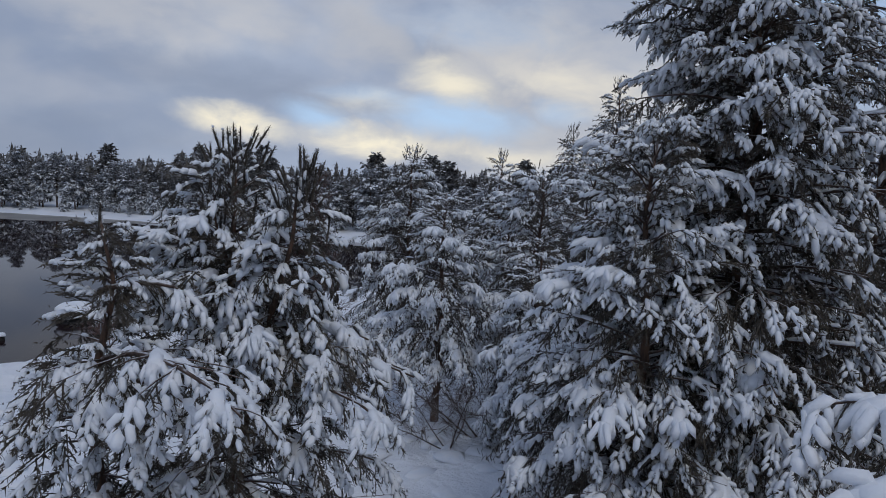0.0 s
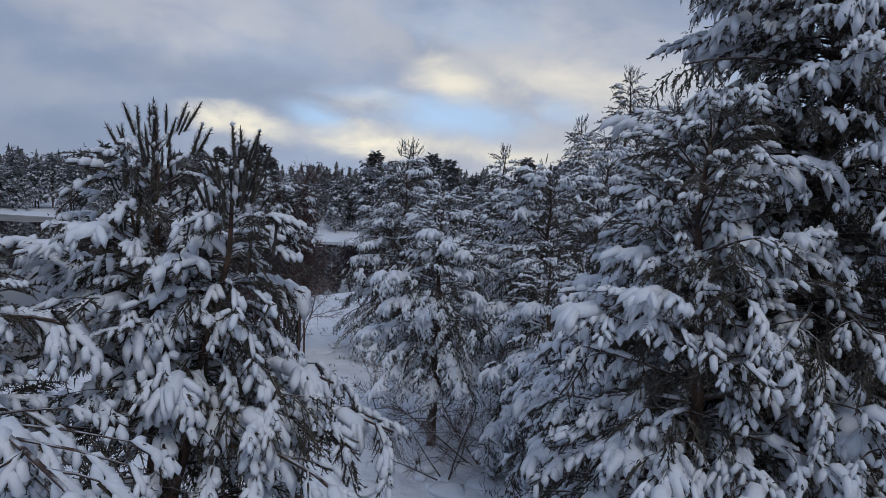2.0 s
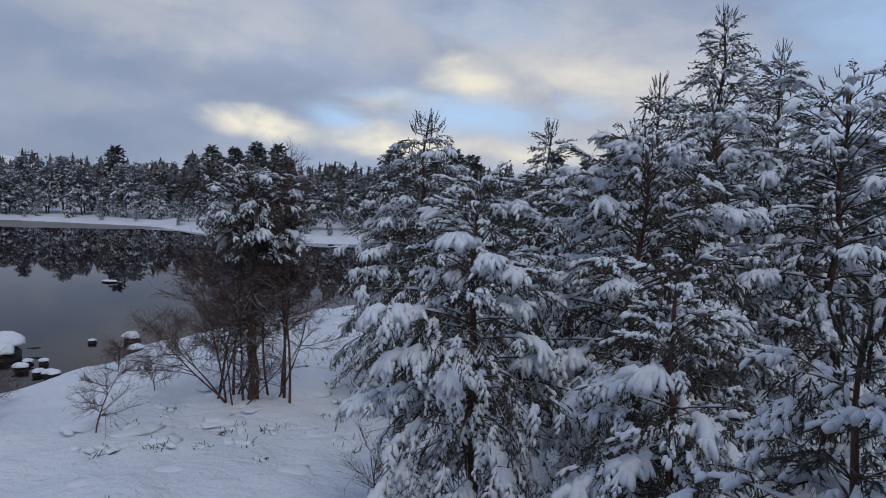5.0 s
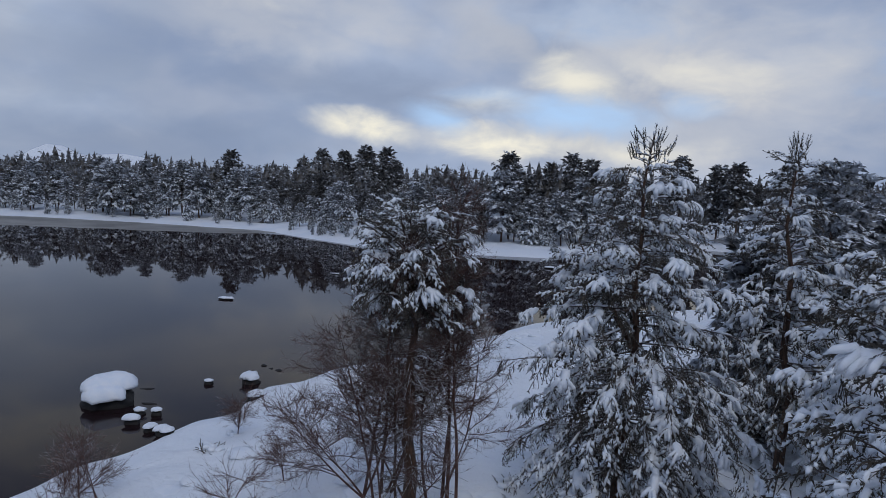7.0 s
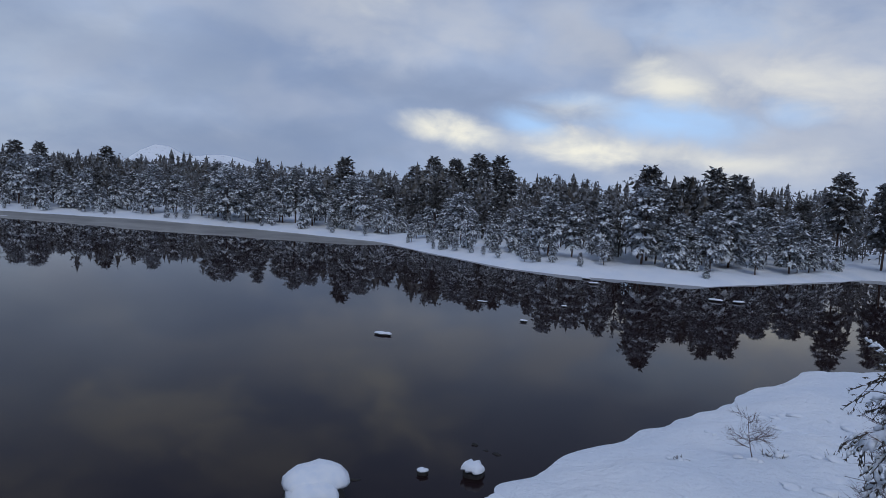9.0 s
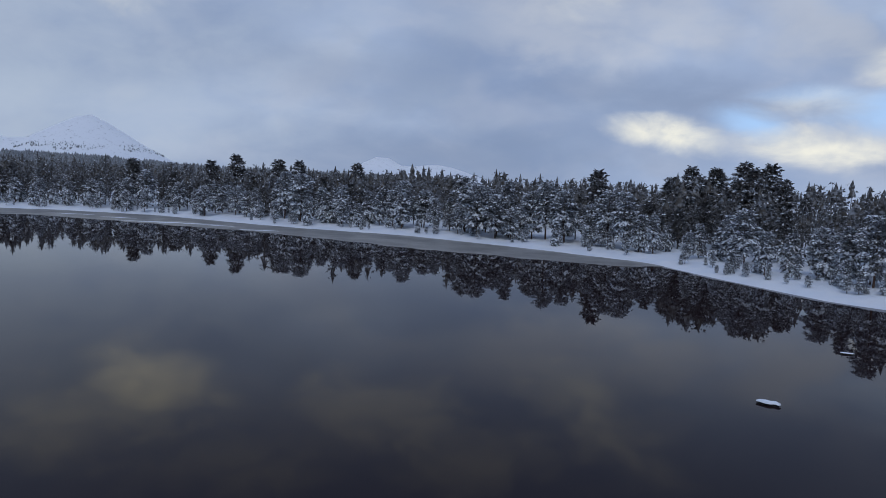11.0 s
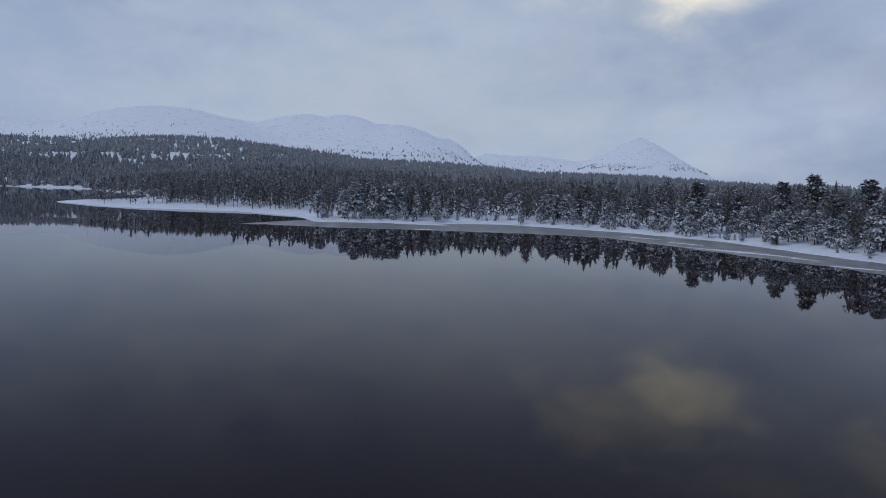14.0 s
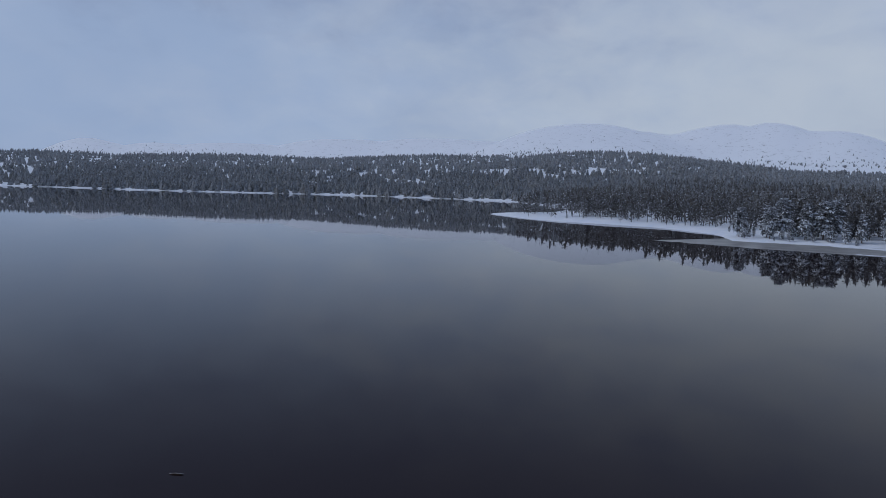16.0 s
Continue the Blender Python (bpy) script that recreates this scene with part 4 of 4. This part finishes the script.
def build_far_pines():
    rng, used = np.random.default_rng(5), set()
    # the wood behind the near clearing
    own = np.array([row[1:3] for row in WOOD] + [(-7.1, 30.3), (-3.45, 20), (-0.7, 21.9)])
    for p in scatter(rng, 46, (-6, 28), (34, 66), 2.6, lambda p: (p[1] > 35 or p[0] > 6) and p[0] > -4.5 + max(0, p[1] - 40) * 0.1 and np.abs(own - p).sum(1).min() > 2.6 and p[1] < 62 + p[0] * 0.3):
        kind = snowy_kinds[rng.integers(0, 4)] if p[1] < 40 else (snowy_kinds + spire_kinds)[rng.integers(0, 6)]
        set_tree(kind, *p, rng.uniform(0.95, 1.2) if kind in snowy_kinds else rng.uniform(0.72, 0.9), rng.uniform(0, 6.28), used)
    # the strip along the far shore: pale small pines in front, dark tall ones behind
    line = LAKE[13:32]
    seg = np.linalg.norm(np.diff(line, axis=0), axis=1)
    run = np.concatenate([[0], np.cumsum(seg)])
    place = lambda s: np.array([np.interp(s, run, line[:, k]) for k in range(2)])  # noqa: E731
    for back, gap, kinds, lo, hi in ((5.0, 4.0, snowy_kinds, 0.3, 0.95), (10.5, 3.8, snowy_kinds, 0.75, 1.25), (17.0, 4.6, snowy_kinds + dark_kinds + spire_kinds, 0.66, 0.95)):
        s = 1.0
        while s < run[-1] - 120:
            p = place(s)
            ahead = place(s + 1) - p
            out = np.array([ahead[1], -ahead[0]]) / max(np.linalg.norm(ahead), 1e-6)
            q = p + out * (back + rng.normal(0, 2.0))
            depth = shore_distance(q[None])[0]
            if depth < 0:
                q, depth = p - out * back, shore_distance((p - out * back)[None])[0]
            if depth > 2.5 and rng.random() < 0.85:
                set_tree(kinds[rng.integers(0, len(kinds))], *q, rng.uniform(lo, hi) * (1.12 if q[0] < -190 else 0.8 if -80 < q[0] < -38 else 1.14 if q[0] < -100 else 1.0), rng.uniform(0, 6.28), used)
            far = np.linalg.norm(p - HUB)
            s += 0.9 * gap * rng.uniform(0.6, 1.4) * max(1.0, far / 150)
    # unseen pines added landward of the flight, blocking skylight to shade the right-hand trees
    for p in scatter(rng, 9, (6.5, -8), (17, 14), 3.6, lambda p: np.abs(own - p).sum(1).min() > 2.6):
        set_tree((dark_kinds + spire_kinds)[rng.integers(0, 5)], *p, rng.uniform(0.85, 1.05), rng.uniform(0, 6.28), used)
    # seedlings dotted over the open snow of the shore
    edge = [tuple(place(s) + rng.normal(0, 5.0, 2)) for s in np.linspace(60, run[-1] - 90, 132)]
    edge = [p for p in edge if 2.0 < shore_distance(np.array([p]))[0] < 9.0]
    for k, p in enumerate(SEEDLINGS + edge):
        set_tree(snowy_kinds[k % 4], *p, rng.uniform(0.14, 0.26) if k < 24 else rng.uniform(0.15, 0.42), k * 1.3, used)
    # knots of tall old pines on the far point and round the bay
    for k, (x, y, high) in enumerate([(-94.4, 165, 17.6), (-90, 160, 17), (-88, 165, 18.4), (-84, 168, 18.6), (-92, 172, 18.2), (-86, 159, 16.4), (-80, 172, 18.4), (-96, 159, 16.4), (-98, 170, 18.2), (-79, 160, 17.2), (-76, 168, 16.5), (-77.5, 186.5, 15.8), (-91, 170, 17.5), (-24, 134, 16.4), (-20, 137, 17.0), (-28, 136, 16.0), (-32, 139, 15.6), (-15, 139, 16.6), (-10, 141, 16.2), (-4, 141, 16.4), (2, 143, 16.8), (7, 141, 15.8), (-37, 134, 14.0), (13, 139, 16.0), (-1, 137, 15.2), (-214, 138, 19.5), (-219, 134, 18.0), (-226, 130, 19.0), (-234, 126, 18.5), (-243, 118, 19.0), (-208, 141, 17.5), (-250, 108, 18.5), (-196, 142, 18.5), (-186, 146, 17.0)]):
        set_tree(dark_kinds[k % 3], x, y, high / (15, 13, 16)[k % 3], k * 1.7, used)
    for kind in snowy_kinds + dark_kinds + spire_kinds:
        if kind not in used:
            set_tree(kind, -60 + rng.uniform(-5, 5), 135 + rng.uniform(0, 6), 1.0, 0, used)


build_far_pines()


def plain_tree(rng, tiers, sides, wide, snowy, low=0.12):
    """A conifer for the far woods, one unit high: (needles, snow)."""
    green, white = Geo(), Geo()
    for k in range(tiers):
        z0, z1 = low + (0.95 - low) * k / tiers, min(1.0, low + (0.95 - low) * (k + 1.5) / tiers)
        r = wide * (1 - (k / tiers) ** 1.3) + 0.015
        a = np.arange(sides) * 2 * np.pi / sides + rng.uniform(0, 6)
        rr = r * rng.uniform(0.45, 1.3, sides)
        v = np.concatenate([np.stack([np.cos(a) * rr, np.sin(a) * rr, z0 + rng.uniform(-0.07, 0.05, sides)], -1), [(rng.normal(0, 0.03), rng.normal(0, 0.03), z1)]])
        green.add(v, np.array([(j, (j + 1) % sides, sides) for j in range(sides)]))
        for j in range(sides):
            if rng.random() < snowy:
                m, d = (v[j] * 0.8 + v[sides] * 0.2), v[j] - v[sides]
                w = np.cross(d, (0, 0, 1)) * 0.2
                up = np.array([0, 0, 0.03])
                white.add([m + up - w, m + up + w, m * 0.6 + v[sides] * 0.4 + up], [(0, 1, 2)])
    return green.arrays(), white.arrays()


def belt_tree(rng, puffs, wide, low, snowy, pointed):
    """A fuller conifer for the front of the far wood, one unit high: (needles, snow)."""
    green, white = Geo(), Geo()
    green.add(*tube([(0, 0, 0), (0, 0, 0.8)], [0.014, 0.006], 3, False))
    tip = np.arange(5) * 1.257
    for z0, z1, r0 in ((0.70, 0.90, 0.075), (0.82, 1.0 if pointed else 0.94, 0.045)):
        reach = r0 * rng.uniform(0.5, 1.3, 5)
        green.add(np.concatenate([np.stack([np.cos(tip) * reach, np.sin(tip) * reach, z0 + rng.uniform(-0.04, 0.04, 5)], -1), [(0.004, 0, z1)]]), [(j, (j + 1) % 5, 5) for j in range(5)])
    for k in range(puffs):
        u = (k + rng.random()) / puffs
        r = (wide * (1 - u) ** 0.8 if pointed else wide * min(1.0, 0.55 + u) * (1 - u**2.5) ** 0.6) * rng.uniform(0.4, 1.1)
        a = k * 2.4 + rng.normal(0, 0.3)
        at = np.array([math.cos(a) * r * 0.6, math.sin(a) * r * 0.6, low + (0.93 - low) * u])
        (leaf, snow), turn = clump(rng, 6, 3, 2.6), rot(0, rng.uniform(-0.1, 0.4), 0)
        turn = rot(0, 0, a) @ turn
        green.add(*placed(leaf, at, turn, 0.24 - 0.10 * u))
        if rng.random() < snowy:
            white.add(*placed(snow, at + (0, 0, 0.002), turn, 0.17 - 0.07 * u))
    return green.arrays(), white.arrays()


def build_woods():
    rng = np.random.default_rng(9)
    front = [belt_tree(rng, 18, 0.24, 0.2, 0.2, False), belt_tree(rng, 18, 0.19, 0.1, 0.12, True), belt_tree(rng, 18, 0.27, 0.3, 0.1, False), belt_tree(rng, 18, 0.2, 0.2, 0.45, False), belt_tree(rng, 18, 0.17, 0.12, 0.1, True)]
    kinds = [belt_tree(rng, 10, 0.24, 0.2, 0.3, False), belt_tree(rng, 10, 0.17, 0.12, 0.2, True), belt_tree(rng, 10, 0.26, 0.28, 0.2, False), belt_tree(rng, 10, 0.2, 0.15, 0.45, True)]
    lone = [plain_tree(rng, 2, 5, 0.4, 0.0, 0.0), plain_tree(rng, 2, 4, 0.5, 0.0, 0.0)]
    small = [plain_tree(rng, 1, 5, 0.42, 0.0, 0.0), plain_tree(rng, 2, 4, 0.42, 0.0, 0.0), plain_tree(rng, 1, 6, 0.36, 0.0, 0.0)]
    for label, sorts, count, near, far, turn_from in (("front of the pine wood behind the far shore", front, 1300, 85, 420, -45), ("dense dark pine wood behind the far shore", kinds, 3600, 170, 760, -20), ("wide conifer forest covering the lower hillsides", small, 26000, 480, 3300, 42), ("lone dark pines above the edge of the hill forest", lone, 2600, 1700, 4300, 60)):
        n = count * 6 if near < 1000 else 90000
        az = np.radians(rng.uniform(turn_from, 158, n))
        if near < 200 or near > 1000:
            r = near + (far - near) * rng.random(n) ** 0.8
        else:
            r = near + (far - near) * rng.beta(1.0, 2.4, n)
        p = HUB + r[:, None] * np.stack([-np.sin(az), np.cos(az)], -1)
        if near < 100:
            # along the water's edge, set back from it
            edge = LAKE[10:32]
            run = np.concatenate([[0], np.cumsum(np.linalg.norm(np.diff(edge, axis=0), axis=1))])
            s = rng.uniform(0, run[-1], n)
            p = np.stack([np.interp(s, run, edge[:, k]) for k in range(2)], -1) + rng.uniform(-58, 58, (n, 2))
        elif 200 < near < 1000:
            # thicker along the opposite shore
            edge = LAKE[33:39]
            run = np.concatenate([[0], np.cumsum(np.linalg.norm(np.diff(edge, axis=0), axis=1))])
            s, m = rng.uniform(0, run[-1], n), n // 3
            p[:m] = (np.stack([np.interp(s, run, edge[:, k]) for k in range(2)], -1) + rng.uniform(-170, 170, (n, 2)))[:m]
            order = rng.permutation(n)
            p = p[order]
            r, az = np.linalg.norm(p - HUB, axis=1), np.arctan2(-(p[:, 0] - HUB[0]), p[:, 1] - HUB[1])
        sd, z = shore_distance(p), land(p)
        low, deep = (17, 56) if near < 100 else (np.where(r > 300, 8, 46), 190) if near < 200 else (np.where(r > 650, 7, 90), 1e9)
        ok = (sd > low + 3 * rng.normal(size=n)) & (sd < deep) & (z > 0.3)
        ok &= (p[:, 1] > 75) | (p[:, 0] < -100)
        line = 122 + 14 * wave(p, 140, 4) + 10 * wave(p, 40, 9)
        ok &= (z < line) if near < 1000 else (z > line - 4) & (rng.random(n) < 0.9 * np.exp(-np.maximum(z - line, 0) / 15) * np.clip(0.75 + 1.6 * wave(p, 120, 12), 0.06, 1))
        turned = np.degrees(az)
        # pale openings behind the opposite shore, with ragged edges
        ragged = 1 + 0.5 * wave(p, 17, 3) + 0.3 * wave(p, 6, 8)
        for mid, half, back, deep in ((120.6, 2.8, 112, 22), (128, 1.5, 92, 16), (134.9, 0.2, 130, 50)):
            ok &= ~((r > 700) & (((turned - mid - sd / 400) / half) ** 2 + ((sd - back) / deep) ** 2 < 0.7 * ragged))
        high = (z > line)[ok][:count]
        p, z = p[ok][:count], z[ok][:count]
        pick, turn = rng.integers(0, len(sorts), len(p)), rng.uniform(0, 6.28, len(p))
        turns = np.zeros((len(p), 3, 3))
        turns[:, 0, 0] = turns[:, 1, 1] = np.cos(turn)
        turns[:, 0, 1], turns[:, 1, 0], turns[:, 2, 2] = -np.sin(turn), np.sin(turn), 1
        size = (11.0 + 1.8 * wave(p, 9, 3) + 2.4 * wave(p, 34, 17) + np.clip(rng.normal(-0.6, 2.2, len(p)), -5, 2.0)) * np.where(high, 0.62, 1) * (1.0 if near < 200 else 0.82)
        size = size * np.where((p[:, 0] > -80) & (p[:, 0] < -38) & (p[:, 1] < 172), 0.78, 1)
        at = np.column_stack([p, z - 0.2])
        green, white = Geo(), Geo()
        for k, (leaf, snow) in enumerate(sorts):
            m = pick == k
            green.spread(leaf, at[m], turns[m], size[m])
            white.spread(snow, at[m], turns[m], size[m])
        ob = tagged(new("pine_wood"), label, "forest", kind="stuff")
        tagged(part("crown", green, NEEDLE_FAR if near < 200 else NEEDLE_HAZE, ob, smooth=False), kind="stuff")
        tagged(part("snow_load", white, SNOW, ob, smooth=False), kind="stuff")


build_woods()


# ---- bare shrubs and heather ----
def bare_tree(seed, x, y, high, spread, stems, label, snow=8, wide=0.5, mat=BIRCH, dense=1.0, low=0.2, name="bare_birch", group="bare birches on the point"):
    """A leafless tree or thicket: rising stems, ascending side branches with fine twigs on them."""
    rng = np.random.default_rng(seed)
    ob = tagged(new(name), label, "tree" if high > 3.5 else "shrub", group)
    ob.location = foot(x, y, 0.05)
    fine = Geo()

    def curve(p, way, length, steps, lift, wild):
        pts = [np.asarray(p, float)]
        for _ in range(steps):
            way = way + rng.normal(0, wild, 3) + np.array([0, 0, lift])
            way = way / np.linalg.norm(way)
            pts.append(pts[-1] + way * length / steps)
        return np.array(pts)

    def along(pts, s):
        f = s * (len(pts) - 1)
        i = min(int(f), len(pts) - 2)
        return pts[i] + (pts[i + 1] - pts[i]) * (f - i), (pts[i + 1] - pts[i]) / np.linalg.norm(pts[i + 1] - pts[i])

    def strip(pts, w):
        pts = np.asarray(pts, float)
        side = np.cross(pts[-1] - pts[0], rng.normal(0, 1, 3))
        side *= 0.5 * w / max(np.linalg.norm(side), 1e-6)
        if len(pts) == 2:
            return np.array([pts[0] - side, pts[0] + side, pts[1]]), np.array([(0, 1, 2)])
        return np.array([pts[0] - side, pts[0] + side, pts[1] - side * 0.8, pts[1] + side * 0.8, pts[2]]), np.array([(0, 1, 3), (0, 3, 2), (2, 3, 4)])

    for k in range(stems):
        a, wood = rng.uniform(0, 6.28) + k * 2.4, Geo()
        tall = high * (1.0 if k == 0 else rng.uniform(0.65, 0.95))
        root = np.array([math.cos(a), math.sin(a), 0]) * rng.uniform(0.02, 0.12) * spread
        lean = rng.uniform(0.5, 1.0) * wide * spread / high * (0.6 if k == 0 else 1.9)
        stem = curve(root, np.array([math.cos(a) * lean, math.sin(a) * lean, 1.0]), tall, 7, 0.03, 0.06)
        thick = 0.012 + 0.0052 * tall
        wood.add(*tube(stem, np.linspace(thick, 0.007, 8), 5))
        for _ in range(int((7 * tall + 5) * dense)):
            s = rng.uniform(low, 0.98)
            at, way = along(stem, s)
            b = rng.uniform(0, 6.28)
            reach = spread * rng.uniform(0.45, 1.0) * (1 - s) ** 0.6 * 0.8 + 0.3
            limb = curve(at, np.array([math.cos(b), math.sin(b), rng.uniform(0.15, 0.9)]), reach, 4, 0.05, 0.14)
            fine.add(*tube(limb, np.linspace(thick * (1 - s) * 0.4 + 0.006, 0.005, 5), 4))
            for _ in range(int(17 * reach) + 5):
                q, w = along(limb, rng.uniform(0.15, 1.0))
                w = w + rng.normal(0, 0.5, 3)
                twig = curve(q, w / np.linalg.norm(w), rng.uniform(0.22, 0.6), 2, 0.06, 0.15)
                fine.add(*strip(twig, 0.010))
                for _ in range(5):
                    q2, w2 = along(twig, rng.uniform(0.2, 1.0))
                    w2 = w2 + rng.normal(0, 0.5, 3)
                    fine.add(*strip([q2, q2 + w2 / np.linalg.norm(w2) * rng.uniform(0.12, 0.3)], 0.008))
        part("stem", wood, mat, ob)
    tagged(part("twig_work", fine, mat, ob, "fine leafless brown twigs"), kind="stuff")
    if snow:
        h = Geo()
        for _ in range(snow):
            h.add(*placed(blob(rng, rng.uniform(0.2, 0.5), rng.uniform(0.2, 0.4), rng.uniform(0.08, 0.16), 4, 7), (rng.normal(0, 0.25) * spread, rng.normal(0, 0.25) * spread, 0.03), rot(0, 0, rng.uniform(0, 6))))
        tagged(part("snow_load", h, SNOW, ob, "snow heaped about the stems"), kind="stuff")
    return ob


for row in [(200, -12.2, 28.0, 4.6, 2.6, 3), (201, -13.0, 28.2, 6.2, 2.4, 2), (202, -11.3, 27.9, 4.6, 2.4, 2), (203, -12.6, 28.8, 6.8, 2.4, 3), (211, -11.9, 27.6, 3.0, 2.2, 2), (212, -11.2, 28.6, 5.6, 2.3, 2)]:
    bare_tree(*row, "leafless reddish-brown birch thicket round the pine", 0, wide=1.1, dense=0.56, low=0.36)
bare_tree(213, -11.68, 28.15, 5.2, 2.9, 1, "low bare limbs spreading about the foot of the pine", 0, mat=TWIG, dense=0.7)
for seed, x, y, high in ((204, -10.75, 28.8, 7.6), (209, -10.5, 28.3, 6.4), (210, -11.1, 29.2, 7.2)):
    bare_tree(seed, x, y, high, 1.35, 1, "slim leafless birch rising out of the thicket", 0, dense=0.8, low=0.35)
bare_tree(205, -1.9, 18.9, 3.4, 2.1, 5, "leafless spreading alder bush in the snow", wide=1.2, mat=TWIG, dense=0.33)
bare_tree(206, -2.6, 17.6, 2.3, 1.5, 4, "leafless spreading alder bush in the snow", wide=1.2, mat=TWIG, dense=0.33)
for k, (x, y, high) in enumerate([(-14.5, 24.8, 2.0), (-17.3, 24.1, 1.9), (-15.1, 28.3, 1.25), (-19.3, 32.0, 1.2), (-15.0, 43.1, 1.5), (-18.9, 26.1, 1.6), (-5.6, 22.4, 1.5), (-8.7, 33.5, 1.4)]):
    bare_tree(220 + k, x, y, high, 0.55 * high, 1 + k % 2, "small leafless sapling standing in the snow", 3, 0.8, dense=0.75, name="sapling", group="leafless saplings in the snow")


def heather(seed, x, y, size):
    rng = np.random.default_rng(seed)
    ob = tagged(new("heather_clump"), "dark heather clump half buried in snow", "shrub", "heather clumps in the snow")
    ob.location = foot(x, y, 0.04)
    g, h = Geo(), Geo()
    for _ in range(34):
        a, r = rng.uniform(0, 6.28), 0.42 * math.sqrt(rng.random()) * size
        p = np.array([math.cos(a) * r, math.sin(a) * r, 0])
        way = np.array([math.cos(a) * 0.5, math.sin(a) * 0.8, 0.6]) + rng.normal(0, 0.5, 3)
        bend = rng.normal(0, 0.05, 3) * size
        g.add(*tube([p, p + way * 0.06 * size, p + way * 0.13 * size + bend], [0.008, 0.013, 0.008], 3, False))
    for _ in range(5):
        h.add(*placed(blob(rng, 0.34 * size, 0.28 * size, 0.10 * size, 3, 7, 0.14), (rng.normal(0, 0.2) * size, rng.normal(0, 0.2) * size, 0.08 * size), rot(0, 0, rng.uniform(0, 6))))
    tagged(part("twig_work", g, HEATHER, ob), kind="stuff")
    tagged(part("snow_load", h, SNOW, ob), kind="stuff")


def build_heather():
    rng = np.random.default_rng(6)
    spots = [(-18.9, 30.2), (-13.5, 26.9), (-12.2, 24.2), (-10.1, 24.9), (-14.0, 25.4), (-9.6, 26.4), (-9.1, 27.8), (-8.9, 29.2), (-10.0, 26.0), (-13.6, 26.4), (-11.0, 25.8), (-9.8, 30.4), (-7.6, 25.6)]
    spots += [tuple(p) for p in scatter(rng, 16, (-18, 12), (-5, 48), 0.9, lambda p: shore_distance(np.array([p]))[0] > 2.5 and (p[0] > -15 or rng.random() < 0.25))]
    for k, (x, y) in enumerate(spots):
        heather(300 + k, x, y, rng.uniform(0.4, 1.0))


build_heather()


def build_tussocks():
    """Low hummocks of snow over rough grass across the clearing."""
    rng = np.random.default_rng(21)
    white, dark = Geo(), Geo()
    p = np.column_stack([rng.uniform(-19, 2, 1500), rng.uniform(8, 52, 1500)])
    p = p[(shore_distance(p) > 2.2) & ((p[:, 0] > -15) | (rng.random(1500) < 0.3))][:420]
    z = land(p)
    for (x, y), h in zip(p, z):
        size = rng.uniform(0.5, 1.3)
        white.add(*placed(blob(rng, 0.9, 0.7, 0.085, 4, 10, 0.2), (x, y, h - 0.035), rot(0, 0, rng.uniform(0, 6.28)), size))
        if rng.random() < (0.25 if x > -13 else 0.04):
            for _ in range(6):
                q = np.array([x, y, h]) + rng.normal(0, 0.12, 3) * (1, 1, 0) * size
                way = np.array([rng.normal(0, 0.4), rng.normal(0, 0.4), 1.0])
                dark.add(*tube([q, q + way * 0.18 * size], [0.010, 0.005], 3, False))
    ob = tagged(new("tussock_ground"), "snow-covered hummocks of rough grass in the clearing", "grass", kind="stuff")
    tagged(part("snow_cover", white, CAP, ob), kind="stuff")
    tagged(part("grass_stem", dark, HEATHER, ob), kind="stuff")


build_tussocks()
